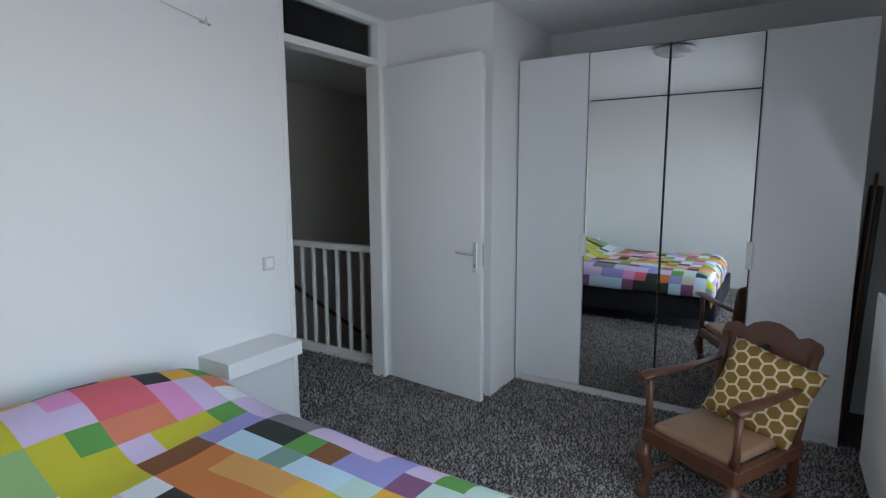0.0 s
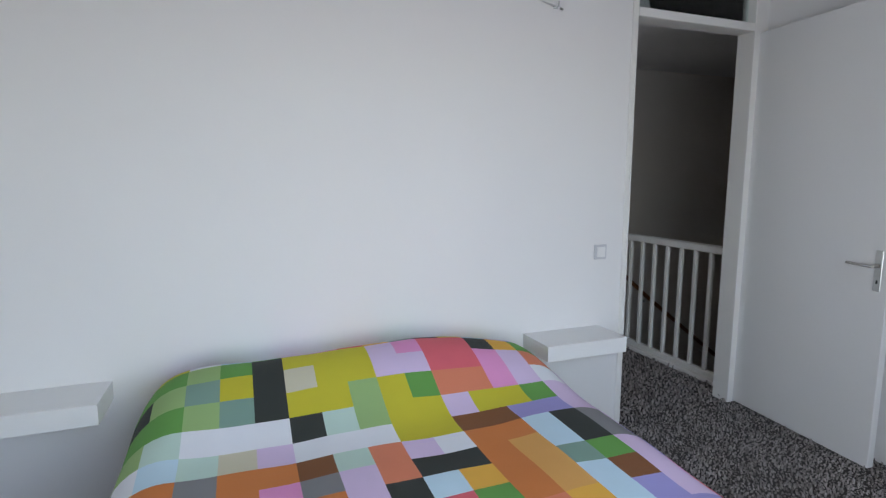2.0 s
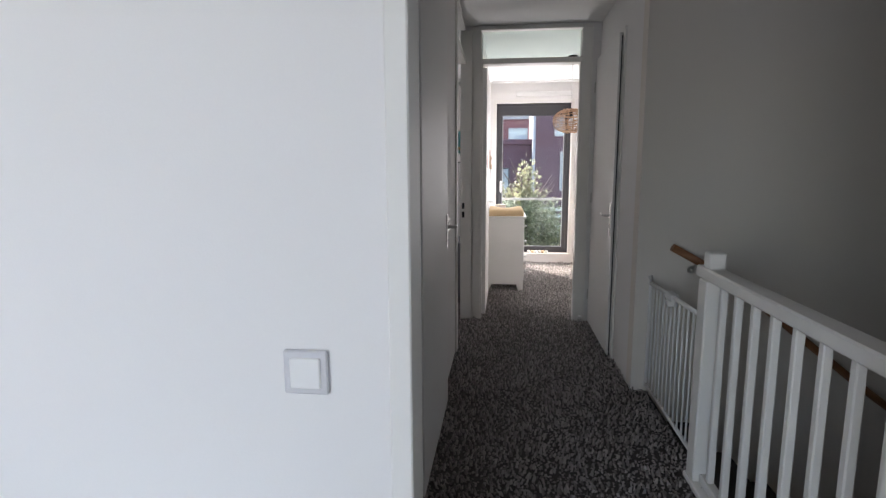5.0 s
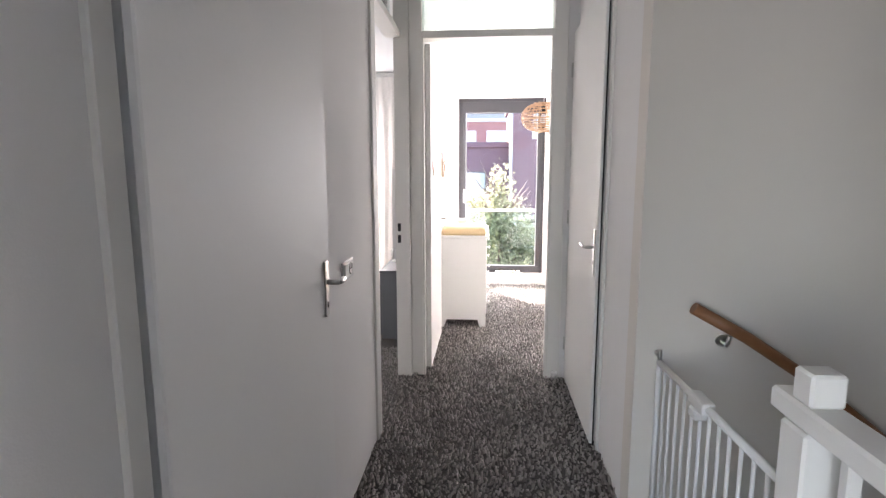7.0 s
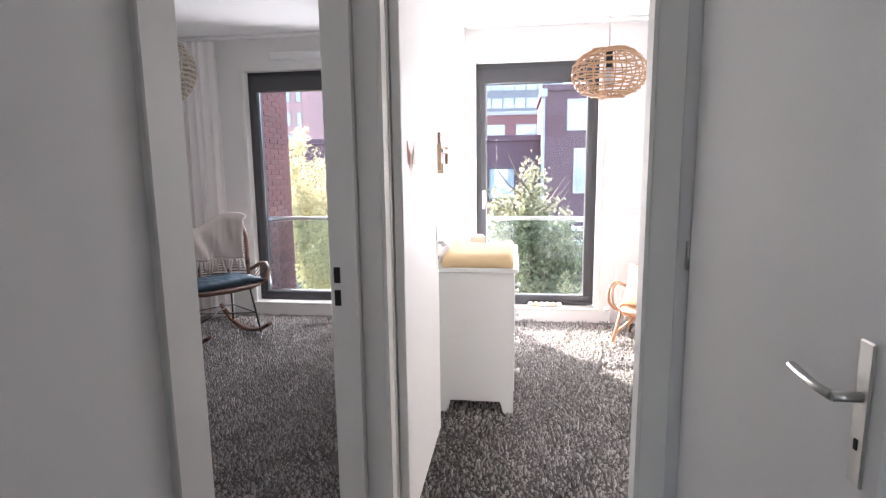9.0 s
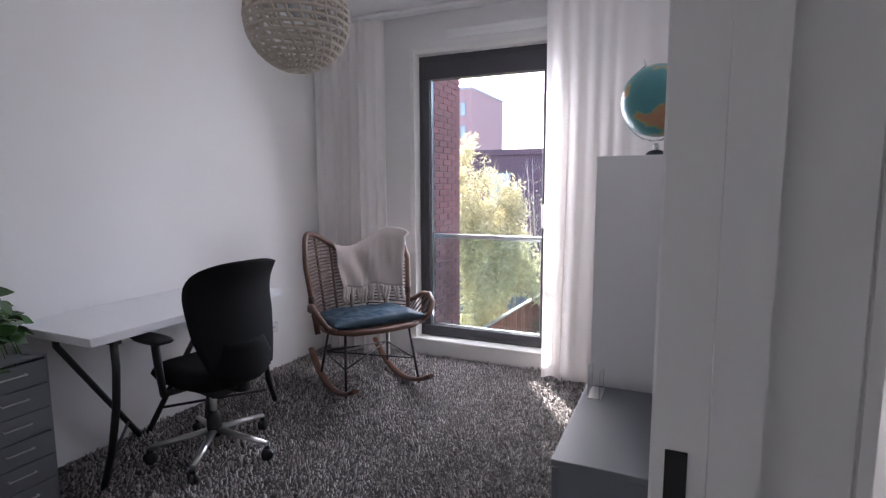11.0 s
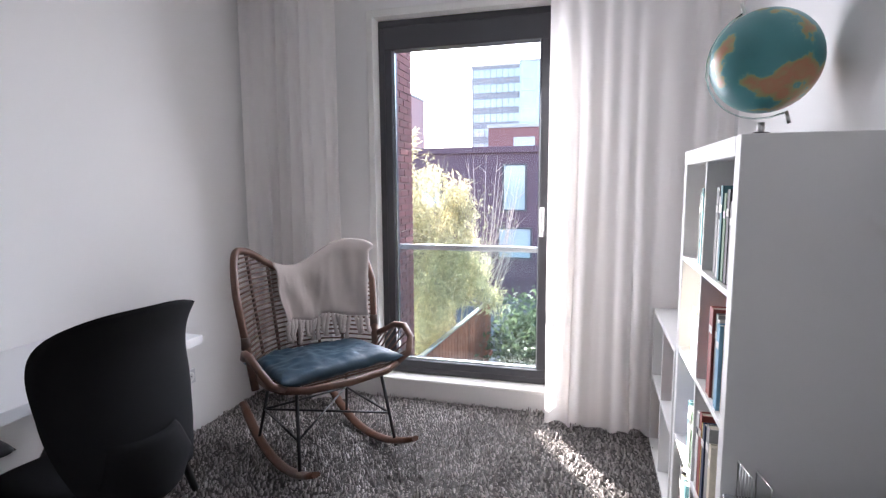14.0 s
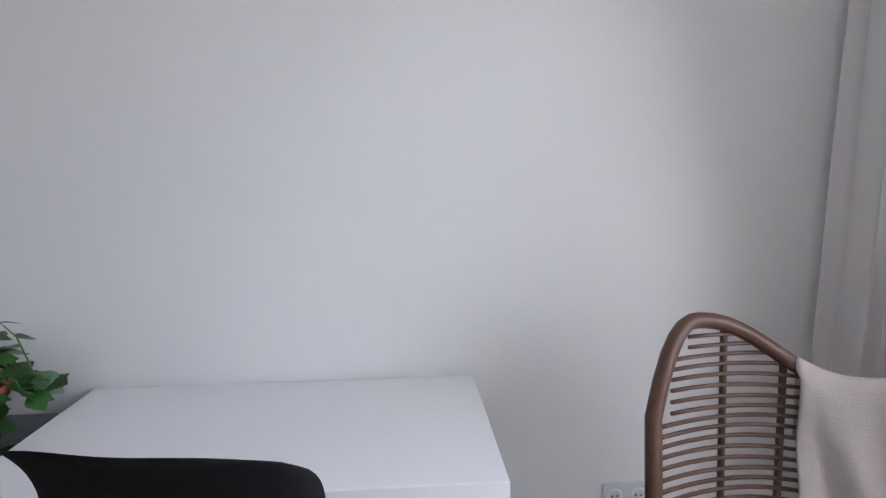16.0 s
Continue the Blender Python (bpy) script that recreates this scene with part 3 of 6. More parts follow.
PAL = {"Y": (0.56, 0.50, 0.03), "y": (0.78, 0.42, 0.06), "G": (0.12, 0.33, 0.07), "g": (0.30, 0.46, 0.18), "K": (0.030, 0.036, 0.032), "W": (0.74, 0.76, 0.80), "w": (0.50, 0.66, 0.58),
       "P": (0.76, 0.30, 0.56), "R": (0.72, 0.13, 0.16), "r": (0.70, 0.22, 0.12), "O": (0.62, 0.20, 0.05), "o": (0.70, 0.36, 0.10), "B": (0.22, 0.085, 0.03), "L": (0.66, 0.52, 0.72),
       "V": (0.33, 0.31, 0.62), "b": (0.52, 0.70, 0.80), "T": (0.20, 0.33, 0.27), "N": (0.22, 0.22, 0.23), "v": (0.24, 0.10, 0.20), "S": (0.60, 0.56, 0.42)}
# one letter a patch; a row runs across the bed, the first row lies at the headboard end
PATCHES = ["GYLKgbPWYRGwLOYKgb", "KgYWbGLPRyTKYbLVOG", "yGGgGKYYYLPRRKyGGv", "yKgTYKSYYLLRRPLrOy", "bGGgTKYYgYGrrPLWLb", "WgwWWWKwgYYLYYGLLb", "bWbwSLWWWYYBBVVLLv", "KyONOOBwrLWOObKNLb",
           "NNKKOPNLrKKOobKNVb", "NNKKONOLKbyOoTGLVb", "gSYYrWLPNRGOobBLPv", "PKbLyGKwOPYrybVLRK", "WYgNLVbTYoKBYwVVKK", "bRKwOgPWLKGYNyvLOK",
           "vTWyLRNOgbWKPYwGVb", "KLoGVWYTRPNbOKLwSv", "NwPbKOgLWVYGroTKbW", "LVGWRyNbKSwOLPVgYT", "bKLOTWVPGNYbRKwLVo"]
cells_v, cells_u, sub = len(PATCHES[0]), len(PATCHES), 4
cv, cu = 0.114, 0.114
bm = bmesh.new()
nv, nu = cells_v * sub, cells_u * sub
grid = []


def bend(s, flat, r):
    """Along a cloth that lies flat and then hangs over an edge: (way along, drop)."""
    if s <= flat:
        return s, 0.0
    a = (s - flat) / r
    if a < math.pi / 2:
        return flat + r * math.sin(a), r * (1 - math.cos(a))
    return flat + r, r + (s - flat - r * math.pi / 2)


for i in range(nu + 1):
    row = []
    u = i * cu / sub
    for j in range(nv + 1):
        v = (j - nv / 2) * cv / sub
        ax, dz1 = bend(u, 1.84, 0.16)
        ay, dz2 = bend(abs(v), 0.70, 0.20)
        ay = math.copysign(ay, v)
        dz = max(dz1, dz2) + 0.35 * min(dz1, dz2)
        head = min(1.0, max(0.0, (0.75 - u) / 0.5))
        crest = 1 - 0.7 * max(0.0, 1 - u / 0.24) ** 1.5
        bulge = 0.152 * crest * (3 * head ** 2 - 2 * head ** 3) * max(0.0, 1 - (abs(v) / 0.95) ** 4)
        p = Vector((u * 1.7, v * 1.7, 3.1))
        wr = 0.018 * noise.noise(p) + 0.007 * noise.noise(p * 3.3) + 0.012 * math.sin(7 * v + 3 * u + 2 * noise.noise(p * 0.7)) * min(1, abs(v) + 0.2)
        z = 0.572 + bulge - dz + wr * (1 if dz < 0.1 else 0.5)
        out = 0.02 * noise.noise(p * 2.1) * min(1.0, dz * 6)
        row.append(bm.verts.new((-1.40 + ax + (out if dz1 > dz2 else 0), 1.411 + ay + math.copysign(out, v) * (dz2 > dz1), max(z, 0.26))))
    grid.append(row)
letters = sorted(PAL)
for i in range(nu):
    for j in range(nv):
        f = bm.faces.new((grid[i][j], grid[i][j + 1], grid[i + 1][j + 1], grid[i + 1][j]))
        f.material_index, f.smooth = letters.index(PATCHES[i // sub][j // sub]), True
bmesh.ops.recalc_face_normals(bm, faces=bm.faces)
dv = part("duvet", bm, [mat("cotton_" + ("dark_" if k.islower() else "") + k, PAL[k], 0.85, var=0.05, scale=9, bump=0.25, bscale=700, fine=0.03) for k in letters])
sol = dv.modifiers.new("thickness", "SOLIDIFY")
sol.thickness, sol.offset = 0.02, -1
tagged(dv, "rumpled multicoloured patchwork duvet spread over the bed", "duvet")

# ceiling lamp, seen in the mirror
cl = thing("ceiling_lamp", 0.22, 2.8, CEIL, 0, "round flush white glass ceiling lamp", "ceiling lamp")
part("shade", lathe([(0.02, -0.085), (0.10, -0.08), (0.16, -0.055), (0.175, -0.03), (0.17, -0.022)], 32), mat("opal_glass", (0.62, 0.63, 0.64), 0.25, var=0.02), cl)
part("base", lathe([(0.12, -0.021), (0.12, -0.001)], 24), M_steel, cl)

# cable along the top of the bed wall
cb = thing("wall_cable", -1.41, 2.47, 2.30, 0, "thin sagging cable on a wall hook", "cable")
part("cable", tube([(0.02, 0, 0), (0.03, -0.25, 0.045), (0.03, -0.6, 0.10), (0.03, -1.2, 0.20), (0.03, -1.9, 0.30), (0.02, -2.3, 0.34)], 0.0035, 6), M_trim, cb)
part("hook", join(tube([(0, 0, 0), (0.03, 0, 0), (0.035, 0, 0.02)], 0.005), tube([(0, 0.03, 0.0), (0.02, 0.03, -0.01)], 0.006), lathe([(0.014, -0.006), (0.014, 0.006)], 10)), M_steel, cb)

# dark oak armchair
ac = thing("armchair", 0.925, 3.45, 0, -28, "dark-stained carved oak armchair with a tan leather seat", "armchair")
M_leather = mat("worn_tan_leather", (0.28, 0.165, 0.095), 0.45, var=0.3, scale=7, bump=0.25, bscale=150, fine=0.08)
part("seat_frame", join(box(-0.235, 0.235, -0.275, -0.235, 0.27, 0.345, 0.008), box(-0.235, -0.195, -0.235, 0.25, 0.27, 0.335, 0.006), box(0.195, 0.235, -0.235, 0.25, 0.27, 0.335, 0.006), box(-0.195, 0.195, 0.21, 0.25, 0.26, 0.335, 0.006)), M_oldwood, ac)
part("seat_cushion", box(-0.19, 0.19, -0.25, 0.20, 0.325, 0.375, 0.02, 3), M_leather, ac, "worn tan leather seat", smooth=True)
for sx in (-1, 1):
    part("front_leg", tube([(sx * 0.215, -0.255, 0.27), (sx * 0.222, -0.272, 0.20), (sx * 0.205, -0.25, 0.10), (sx * 0.215, -0.265, 0.03), (sx * 0.222, -0.28, 0.0)], 0.032, 8, taper=[0.8, 1.25, 0.7, 0.75, 1.15]), M_oldwood, ac)
    part("arm_post", tube([(sx * 0.215, -0.25, 0.34), (sx * 0.215, -0.25, 0.45), (sx * 0.218, -0.25, 0.585)], 0.019, 8, taper=[1.1, 0.85, 1]), M_oldwood, ac)
    part("armrest", tube([(sx * 0.225, -0.31, 0.60), (sx * 0.226, -0.22, 0.607), (sx * 0.222, 0.0, 0.595), (sx * 0.215, 0.28, 0.60)], 0.032, 10, taper=[1.0, 1.15, 0.85, 0.7], flat=0.42), M_oldwood, ac)
    part("back_leg", tube([(sx * 0.20, 0.235, 0.0), (sx * 0.20, 0.235, 0.34), (sx * 0.205, 0.285, 0.58), (sx * 0.21, 0.325, 0.74)], 0.024, 8), M_oldwood, ac)
part("stretcher", tube([(-0.21, -0.02, 0.11), (0.21, -0.02, 0.11)], 0.016), M_oldwood, ac)
for sx in (-1, 1):
    part("side_stretcher", tube([(sx * 0.21, -0.25, 0.11), (sx * 0.20, 0.235, 0.11)], 0.015), M_oldwood, ac)
top = [(0.235, 0.745), (0.225, 0.78), (0.17, 0.80), (0.12, 0.78), (0.09, 0.81), (0.03, 0.835)]
outline = [(-0.20, 0.52), (0.20, 0.52), (0.215, 0.66)] + top + [(-x, z) for x, z in top[::-1]] + [(-0.215, 0.66)]
part("back_panel", moved(prism(outline, 0.026, "y", 0.0, 0.004), Matrix.Translation((0, 0.27, 0.005)) @ Matrix.Translation((0, 0, 0.52)) @ pose(0, 0, 0, -14) @ Matrix.Translation((0, 0, -0.52))), M_oldwood, ac, "shaped oak back panel")
part("back_carving", moved(join(lathe([(0.001, 0), (0.026, 0.002), (0.02, 0.007), (0.001, 0.008)], 14), moved(lathe([(0.001, 0), (0.022, 0.002), (0.016, 0.007), (0.001, 0.008)], 12), pose(-0.026, -0.03, 0)), moved(lathe([(0.001, 0), (0.022, 0.002), (0.016, 0.007), (0.001, 0.008)], 12), pose(0.026, -0.03, 0))),
                           pose(0, 0.308, 0.70, 76)), M_dark, ac, "trefoil cut-out in the back")

# honeycomb cushion on the armchair
M_honey = bpy.data.materials.new("honeycomb_fabric")
M_honey.use_nodes = True


def pillow_mesh(w, h, t, n=16):
    bm = bmesh.new()
    lay = []
    for side in (1, -1):
        g = []
        for i in range(n + 1):
            r = []
            for j in range(n + 1):
                a, b = i / n * 2 - 1, j / n * 2 - 1
                k = max(0.0, (1 - a ** 4) * (1 - b ** 4)) ** 0.55
                x = w / 2 * a * (1 - 0.07 * (1 - b * b))
                z = h / 2 * b * (1 - 0.07 * (1 - a * a))
                r.append(bm.verts.new((x, side * (t / 2 * k + 0.003), z)))
            g.append(r)
        for i in range(n):
            for j in range(n):
                f = bm.faces.new((g[i][j], g[i + 1][j], g[i + 1][j + 1], g[i][j + 1]))
                f.smooth = True
    bmesh.ops.remove_doubles(bm, verts=bm.verts, dist=0.0065)
    bmesh.ops.recalc_face_normals(bm, faces=bm.faces)
    return bm


NH, LH = M_honey.node_tree.nodes, M_honey.node_tree.links


def math_node(op, a, b=None, c=None):
    nd = NH.new("ShaderNodeMath")
    nd.operation = op
    for k, q in enumerate((a, b, c)):
        if q is None:
            continue
        if isinstance(q, (int, float)):
            nd.inputs[k].default_value = q
        else:
            LH.new(q, nd.inputs[k])
    return nd.outputs[0]


tch, sep = NH.new("ShaderNodeTexCoord"), NH.new("ShaderNodeSeparateXYZ")
LH.new(tch.outputs["Object"], sep.inputs[0])
HEX = 0.062


def hex_dist(offx, offz):
    """How far from the middle of a hexagonal cell, 1 at its rim."""
    px = math_node("SUBTRACT", math_node("MODULO", math_node("ADD", sep.outputs[0], 10 * HEX + offx), HEX), HEX / 2)
    pz = math_node("SUBTRACT", math_node("MODULO", math_node("ADD", sep.outputs[2], 10 * HEX * 1.732 + offz), HEX * 1.732), HEX * 0.866)
    ax, az = math_node("ABSOLUTE", px), math_node("ABSOLUTE", pz)
    return math_node("MAXIMUM", ax, math_node("ADD", math_node("MULTIPLY", ax, 0.5), math_node("MULTIPLY", az, 0.866)))


dist = math_node("MINIMUM", hex_dist(0, 0), hex_dist(HEX / 2, HEX * 0.866))
edge = math_node("GREATER_THAN", dist, HEX * 0.42)
mixh = NH.new("ShaderNodeMix")
mixh.data_type = "RGBA"
LH.new(edge, mixh.inputs[0])
mixh.inputs[6].default_value, mixh.inputs[7].default_value = (0.22, 0.125, 0.026, 1), (0.66, 0.55, 0.34, 1)
LH.new(mixh.outputs[2], NH["Principled BSDF"].inputs["Base Color"])
NH["Principled BSDF"].inputs["Roughness"].default_value = 0.9
pc = part("scatter_cushion", pillow_mesh(0.40, 0.40, 0.13), M_honey)
pc.matrix_basis = pose(0.925, 3.45, 0, 0, 0, -28) @ pose(0.07, 0.165, 0.535, -22, 14, 10)
tagged(pc, "mustard honeycomb cushion leaning on the armchair back", "cushion")

# ---------- study ----------
M_desk = mat("white_laminate", (0.80, 0.80, 0.80), 0.4, var=0.01, scale=3, fine=0.006)
dk = thing("desk", -7.244, 0.055, 0, 0, "long white desk top on black trestles", "desk")
part("desktop", box(0, 1.124, 0.005, 0.575, 0.722, 0.76, 0.002), M_desk, dk)
for x, o, fx, fy in ((0.12, -1, -0.10, 0.40), (1.00, 1, 1.0, 0.38)):
    tr = part("trestle", box(x - 0.018, x + 0.018, 0.03, 0.56, 0.70, 0.7215, 0.002), M_blacksteel, dk, "black steel trestle")
    part("leg", tube([(x, 0.53, 0.705), (x, 0.535, 0.60), (x + 0.1 * (fx - x), 0.515, 0.42), (x + 0.45 * (fx - x), 0.46, 0.20), (fx, fy, 0.0)], 0.0165, 8), M_blacksteel, tr, "bent front leg")
    part("leg", tube([(x, 0.12, 0.705), (x, 0.12, 0.64), (x - 0.42 * o, 0.06, 0.0)], 0.0155, 8), M_blacksteel, tr)
    if o < 0:
        part("leg", tube([(x, 0.30, 0.705), (x - 0.13 * o, 0.26, 0.38), (x - 0.16 * o, 0.22, 0.0)], 0.0155, 8), M_blacksteel, tr)
    part("foot_bar", tube([(x + 0.5 * (fx - x), 0.43, 0.12), (x - 0.345 * o, 0.073, 0.12)], 0.008, 6), M_blacksteel, tr)

# office chair
oc = thing("office_chair", -6.70, 0.635, 0, -9, "black mesh office chair with a steel star base", "office chair")
for k in range(5):
    a = 2 * math.pi * k / 5 + 0.65
    ca, sa = math.cos(a), math.sin(a)
    b5 = part("base_arm", tube([(0.03 * ca, 0.03 * sa, 0.125), (0.30 * ca, 0.30 * sa, 0.085)], 0.019, 8, taper=[1.2, 0.8], flat=0.7), M_steel, oc, "polished steel arm")
    part("castor", moved(join(moved(lathe([(0.012, -0.022), (0.028, -0.02), (0.03, -0.01), (0.03, -0.004), (0.022, 0), (0.03, 0.004), (0.03, 0.01), (0.028, 0.02), (0.012, 0.022)], 18), pose(0, 0, 0.03, 90)), box(-0.012, 0.012, -0.012, 0.012, 0.03, 0.075, 0.004)), pose(0.30 * ca, 0.30 * sa, 0, 0, 0, math.degrees(a) + 30)), M_black, oc)
part("gas_lift", join(lathe([(0.036, 0.09), (0.036, 0.17), (0.026, 0.17), (0.026, 0.19)], 18), lathe([(0.018, 0.19), (0.018, 0.37)], 16)), M_steel, oc)
part("gas_cover", lathe([(0.037, 0.10), (0.037, 0.20), (0.028, 0.22), (0.02, 0.23)], 18), M_black, oc)
part("mechanism", join(box(-0.10, 0.10, -0.13, 0.17, 0.355, 0.415, 0.015, 2), tube([(-0.10, -0.06, 0.385), (-0.27, -0.10, 0.39)], 0.008), box(-0.31, -0.25, -0.125, -0.075, 0.38, 0.395, 0.005), tube([(0.0, 0.12, 0.38), (0.0, 0.26, 0.40), (0.0, 0.275, 0.56)], 0.035, 8, flat=0.5)), M_black, oc)


def slab(fx, nx, ny, t):
    """A padded sheet: fx(u, v), u and v in -1..1, gives its middle; t its half thickness along the last axis given."""
    bm = bmesh.new()
    for s in (1, -1):
        g = []
        for i in range(nx + 1):
            r = []
            for j in range(ny + 1):
                u, v = i / nx * 2 - 1, j / ny * 2 - 1
                k = max(0.0, (1 - abs(u) ** 6) * (1 - abs(v) ** 6)) ** 0.5
                p, n_ = fx(u, v)
                r.append(bm.verts.new(p + n_ * s * (t * k + 0.001)))
            g.append(r)
        for i in range(nx):
            for j in range(ny):
                f = bm.faces.new((g[i][j], g[i + 1][j], g[i + 1][j + 1], g[i][j + 1]))
                f.smooth = True
    bmesh.ops.remove_doubles(bm, verts=bm.verts, dist=0.0025)
    bmesh.ops.recalc_face_normals(bm, faces=bm.faces)
    return bm


def seat_fn(u, v):
    w = 0.235 * (1 - 0.10 * max(0, v)) * (1 - 0.12 * abs(v) ** 4)
    return Vector((w * u, 0.02 + 0.235 * v * (1 - 0.10 * u * u), 0.455 + 0.012 * u * u - 0.03 * max(0, -v - 0.6) ** 2 * 4)), Vector((0, 0, 1))


def back_fn(u, v):
    z = 0.765 + 0.265 * v
    w = 0.232 + 0.018 * v - 0.05 * max(0, -v) ** 2 - 0.012 * max(0.0, v) ** 3
    y = 0.25 - 0.05 * u * u + 0.075 * max(0.0, -v) ** 1.4 - 0.022 * math.sin(math.pi * max(0.0, v)) + 0.075 * max(0.0, v) ** 3
    return Vector((w * u * (1 - 0.13 * max(0, v) ** 6), y, z - 0.03 * abs(u) ** 3 * max(0, v) ** 3)), Vector((0, 1, 0.12)).normalized()


part("seat", slab(seat_fn, 20, 20, 0.058), M_fabric_black, oc)
part("backrest", slab(back_fn, 20, 24, 0.019), M_fabric_black, oc)
part("lumbar_shell", slab(lambda u, v: (Vector((0.16 * u * (1 - 0.3 * abs(v)), 0.325 - 0.05 * u * u, 0.555 + 0.10 * v)), Vector((0, 1, 0))), 12, 10, 0.018), M_fabric_black, oc, "padded black lumbar shell")
for sx in (-1, 1):
    part("arm_support", tube([(sx * 0.12, 0.02, 0.40), (sx * 0.265, 0.03, 0.41), (sx * 0.275, 0.02, 0.55), (sx * 0.272, 0.0, 0.648)], 0.024, 8, flat=0.7), M_black, oc)
    part("arm_pad", slab(lambda u, v, s=sx: (Vector((s * 0.27 + 0.048 * u * (1 - 0.15 * v * v), -0.03 + 0.125 * v, 0.668 + 0.004 * v)), Vector((0, 0, 1))), 10, 16, 0.016), M_black, oc)

# rocking chair
RK = thing("rocking_chair", -7.83, 0.835, 0, -36, "brown rattan wing rocking chair on wooden rockers", "rocking chair")


def rock_back(u, z):
    """A place on the curved back: u across from -1 to 1, z its height."""
    lean = (z - 0.40) * 0.20
    return Vector((0.385 * u * (0.86 + 0.14 * (z - 0.4) / 0.6), -0.24 - lean + 0.235 * abs(u) ** 2.4, z))


def rock_top(u):
    a = abs(u)
    return 0.905 + 0.135 * max(0.0, math.sin(min(1.0, a / 0.80) * math.pi / 2)) ** 2.2 - 0.20 * (max(0, a - 0.80) / 0.20) ** 2.4


for sx in (-1, 1):
    arm = [(sx * 0.295, 0.265, 0.475), (sx * 0.355, 0.275, 0.51), (sx * 0.395, 0.24, 0.58), (sx * 0.408, 0.165, 0.622), (sx * 0.40, 0.08, 0.612), (sx * 0.382, 0.005, 0.568), (sx * 0.35, -0.035, 0.545)]
    part("arm_frame", tube(arm, 0.017, 8), M_rattan, RK)
    low = [(sx * 0.30, 0.25, 0.470), (sx * 0.317, 0.13, 0.455), (sx * 0.307, 0.02, 0.446), (sx * 0.29, -0.06, 0.442)]
    for i in range(9):
        f_ = 0.10 + 0.85 * i / 8
        k = f_ * (len(arm) - 1)
        a = Vector(arm[int(k)]).lerp(Vector(arm[min(len(arm) - 1, int(k) + 1)]), k - int(k))
        k2 = f_ * 3
        b = Vector(low[int(k2)]).lerp(Vector(low[min(3, int(k2) + 1)]), k2 - int(k2))
        part("arm_cane", tube([a, b], 0.0045, 5), M_rattan, RK)
outline = [rock_back(u, rock_top(u)) for u in [i / 28 - 1 for i in range(57)]]
sideL = [rock_back(-1, 0.40 + (rock_top(1) - 0.40) * i / 6) for i in range(6)]
sideR = [rock_back(1, 0.40 + (rock_top(1) - 0.40) * i / 6) for i in range(6)]
part("back_frame", tube(sideL + outline + sideR[::-1], 0.019, 8), M_rattan, RK, "bent rattan back frame")
z = 0.465
while z < 1.01:
    runs, run = [], []
    for u in [i / 12 - 1 for i in range(25)]:
        if rock_top(u) > z + 0.008:
            run.append(rock_back(u, z))
        elif run:
            runs.append(run)
            run = []
    if run:
        runs.append(run)
    for r_ in runs:
        if len(r_) > 1:
            part("back_cane", tube([p + Vector((0, 0, 0.002 * math.sin(9 * p.x + 40 * z))) for p in r_], 0.0052, 5), M_rattan, RK)
    z += 0.0235
M_rattan_dark = mat("dark_rattan_binding", (0.055, 0.03, 0.02), 0.5, var=0.2, scale=18, fine=0.1)
for u in (-0.66, -0.34, 0.0, 0.34, 0.66):
    part("back_rib", tube([rock_back(u, 0.40 + (rock_top(u) - 0.40) * i / 8) + Vector((0, -0.006, 0)) for i in range(9)], 0.0085, 6), M_rattan_dark, RK)
rim = [(-0.30, 0.26, 0.470), (-0.2, 0.305, 0.460), (0, 0.32, 0.456), (0.2, 0.305, 0.460), (0.30, 0.26, 0.470), (0.318, 0.12, 0.455), (0.302, -0.08, 0.442), (0.2, -0.19, 0.44), (0, -0.22, 0.44), (-0.2, -0.19, 0.44), (-0.302, -0.08, 0.442), (-0.318, 0.12, 0.455)]
part("seat_rim", tube(rim, 0.019, 8, closed=True), M_rattan, RK)
for i in range(12):
    y, z = -0.16 + 0.038 * i, 0.438 + 0.0022 * i
    part("seat_cane", tube([(-0.30, y, z), (0.30, y, z)], 0.006, 5), M_rattan, RK)
for sx in (-1, 1):
    part("leg", tube([(sx * 0.22, 0.215, 0.452), (sx * 0.255, 0.30, 0.055)], 0.0085, 8), M_blacksteel, RK, "black steel rod leg")
    part("leg", tube([(sx * 0.21, -0.12, 0.435), (sx * 0.255, -0.22, 0.055)], 0.0085, 8), M_blacksteel, RK, "black steel rod leg")
    part("side_rod", tube([(sx * 0.2405, 0.265, 0.22), (sx * 0.2355, -0.177, 0.22)], 0.0055, 6), M_blacksteel, RK)
    rk = [(sx * 0.255, y, 0.022 + 0.16 * ((y + 0.02) / 0.46) ** 2 * (0.75 if y > 0 else 1.0)) for y in [-0.46 + 0.0775 * i for i in range(13)]]
    part("rocker", tube(rk, 0.026, 8, taper=[0.8] + [1] * 11 + [0.8], flat=0.6), M_oldwood, RK, "curved brown wooden rocker")
part("cross_rod", join(tube([(-0.2405, 0.265, 0.22), (0.2355, -0.177, 0.22)], 0.0055, 6), tube([(0.2405, 0.265, 0.225), (-0.2355, -0.177, 0.225)], 0.0055, 6), tube([(-0.2355, -0.177, 0.22), (0.2355, -0.177, 0.22)], 0.0055, 6)), M_blacksteel, RK)
for sx in (-1, 1):
    part("binding", tube([rock_back(sx, 0.62) + Vector((0, 0, -0.03)), rock_back(sx, 0.62) + Vector((0, 0, 0.03))], 0.023, 8), M_rattan_dark, RK)

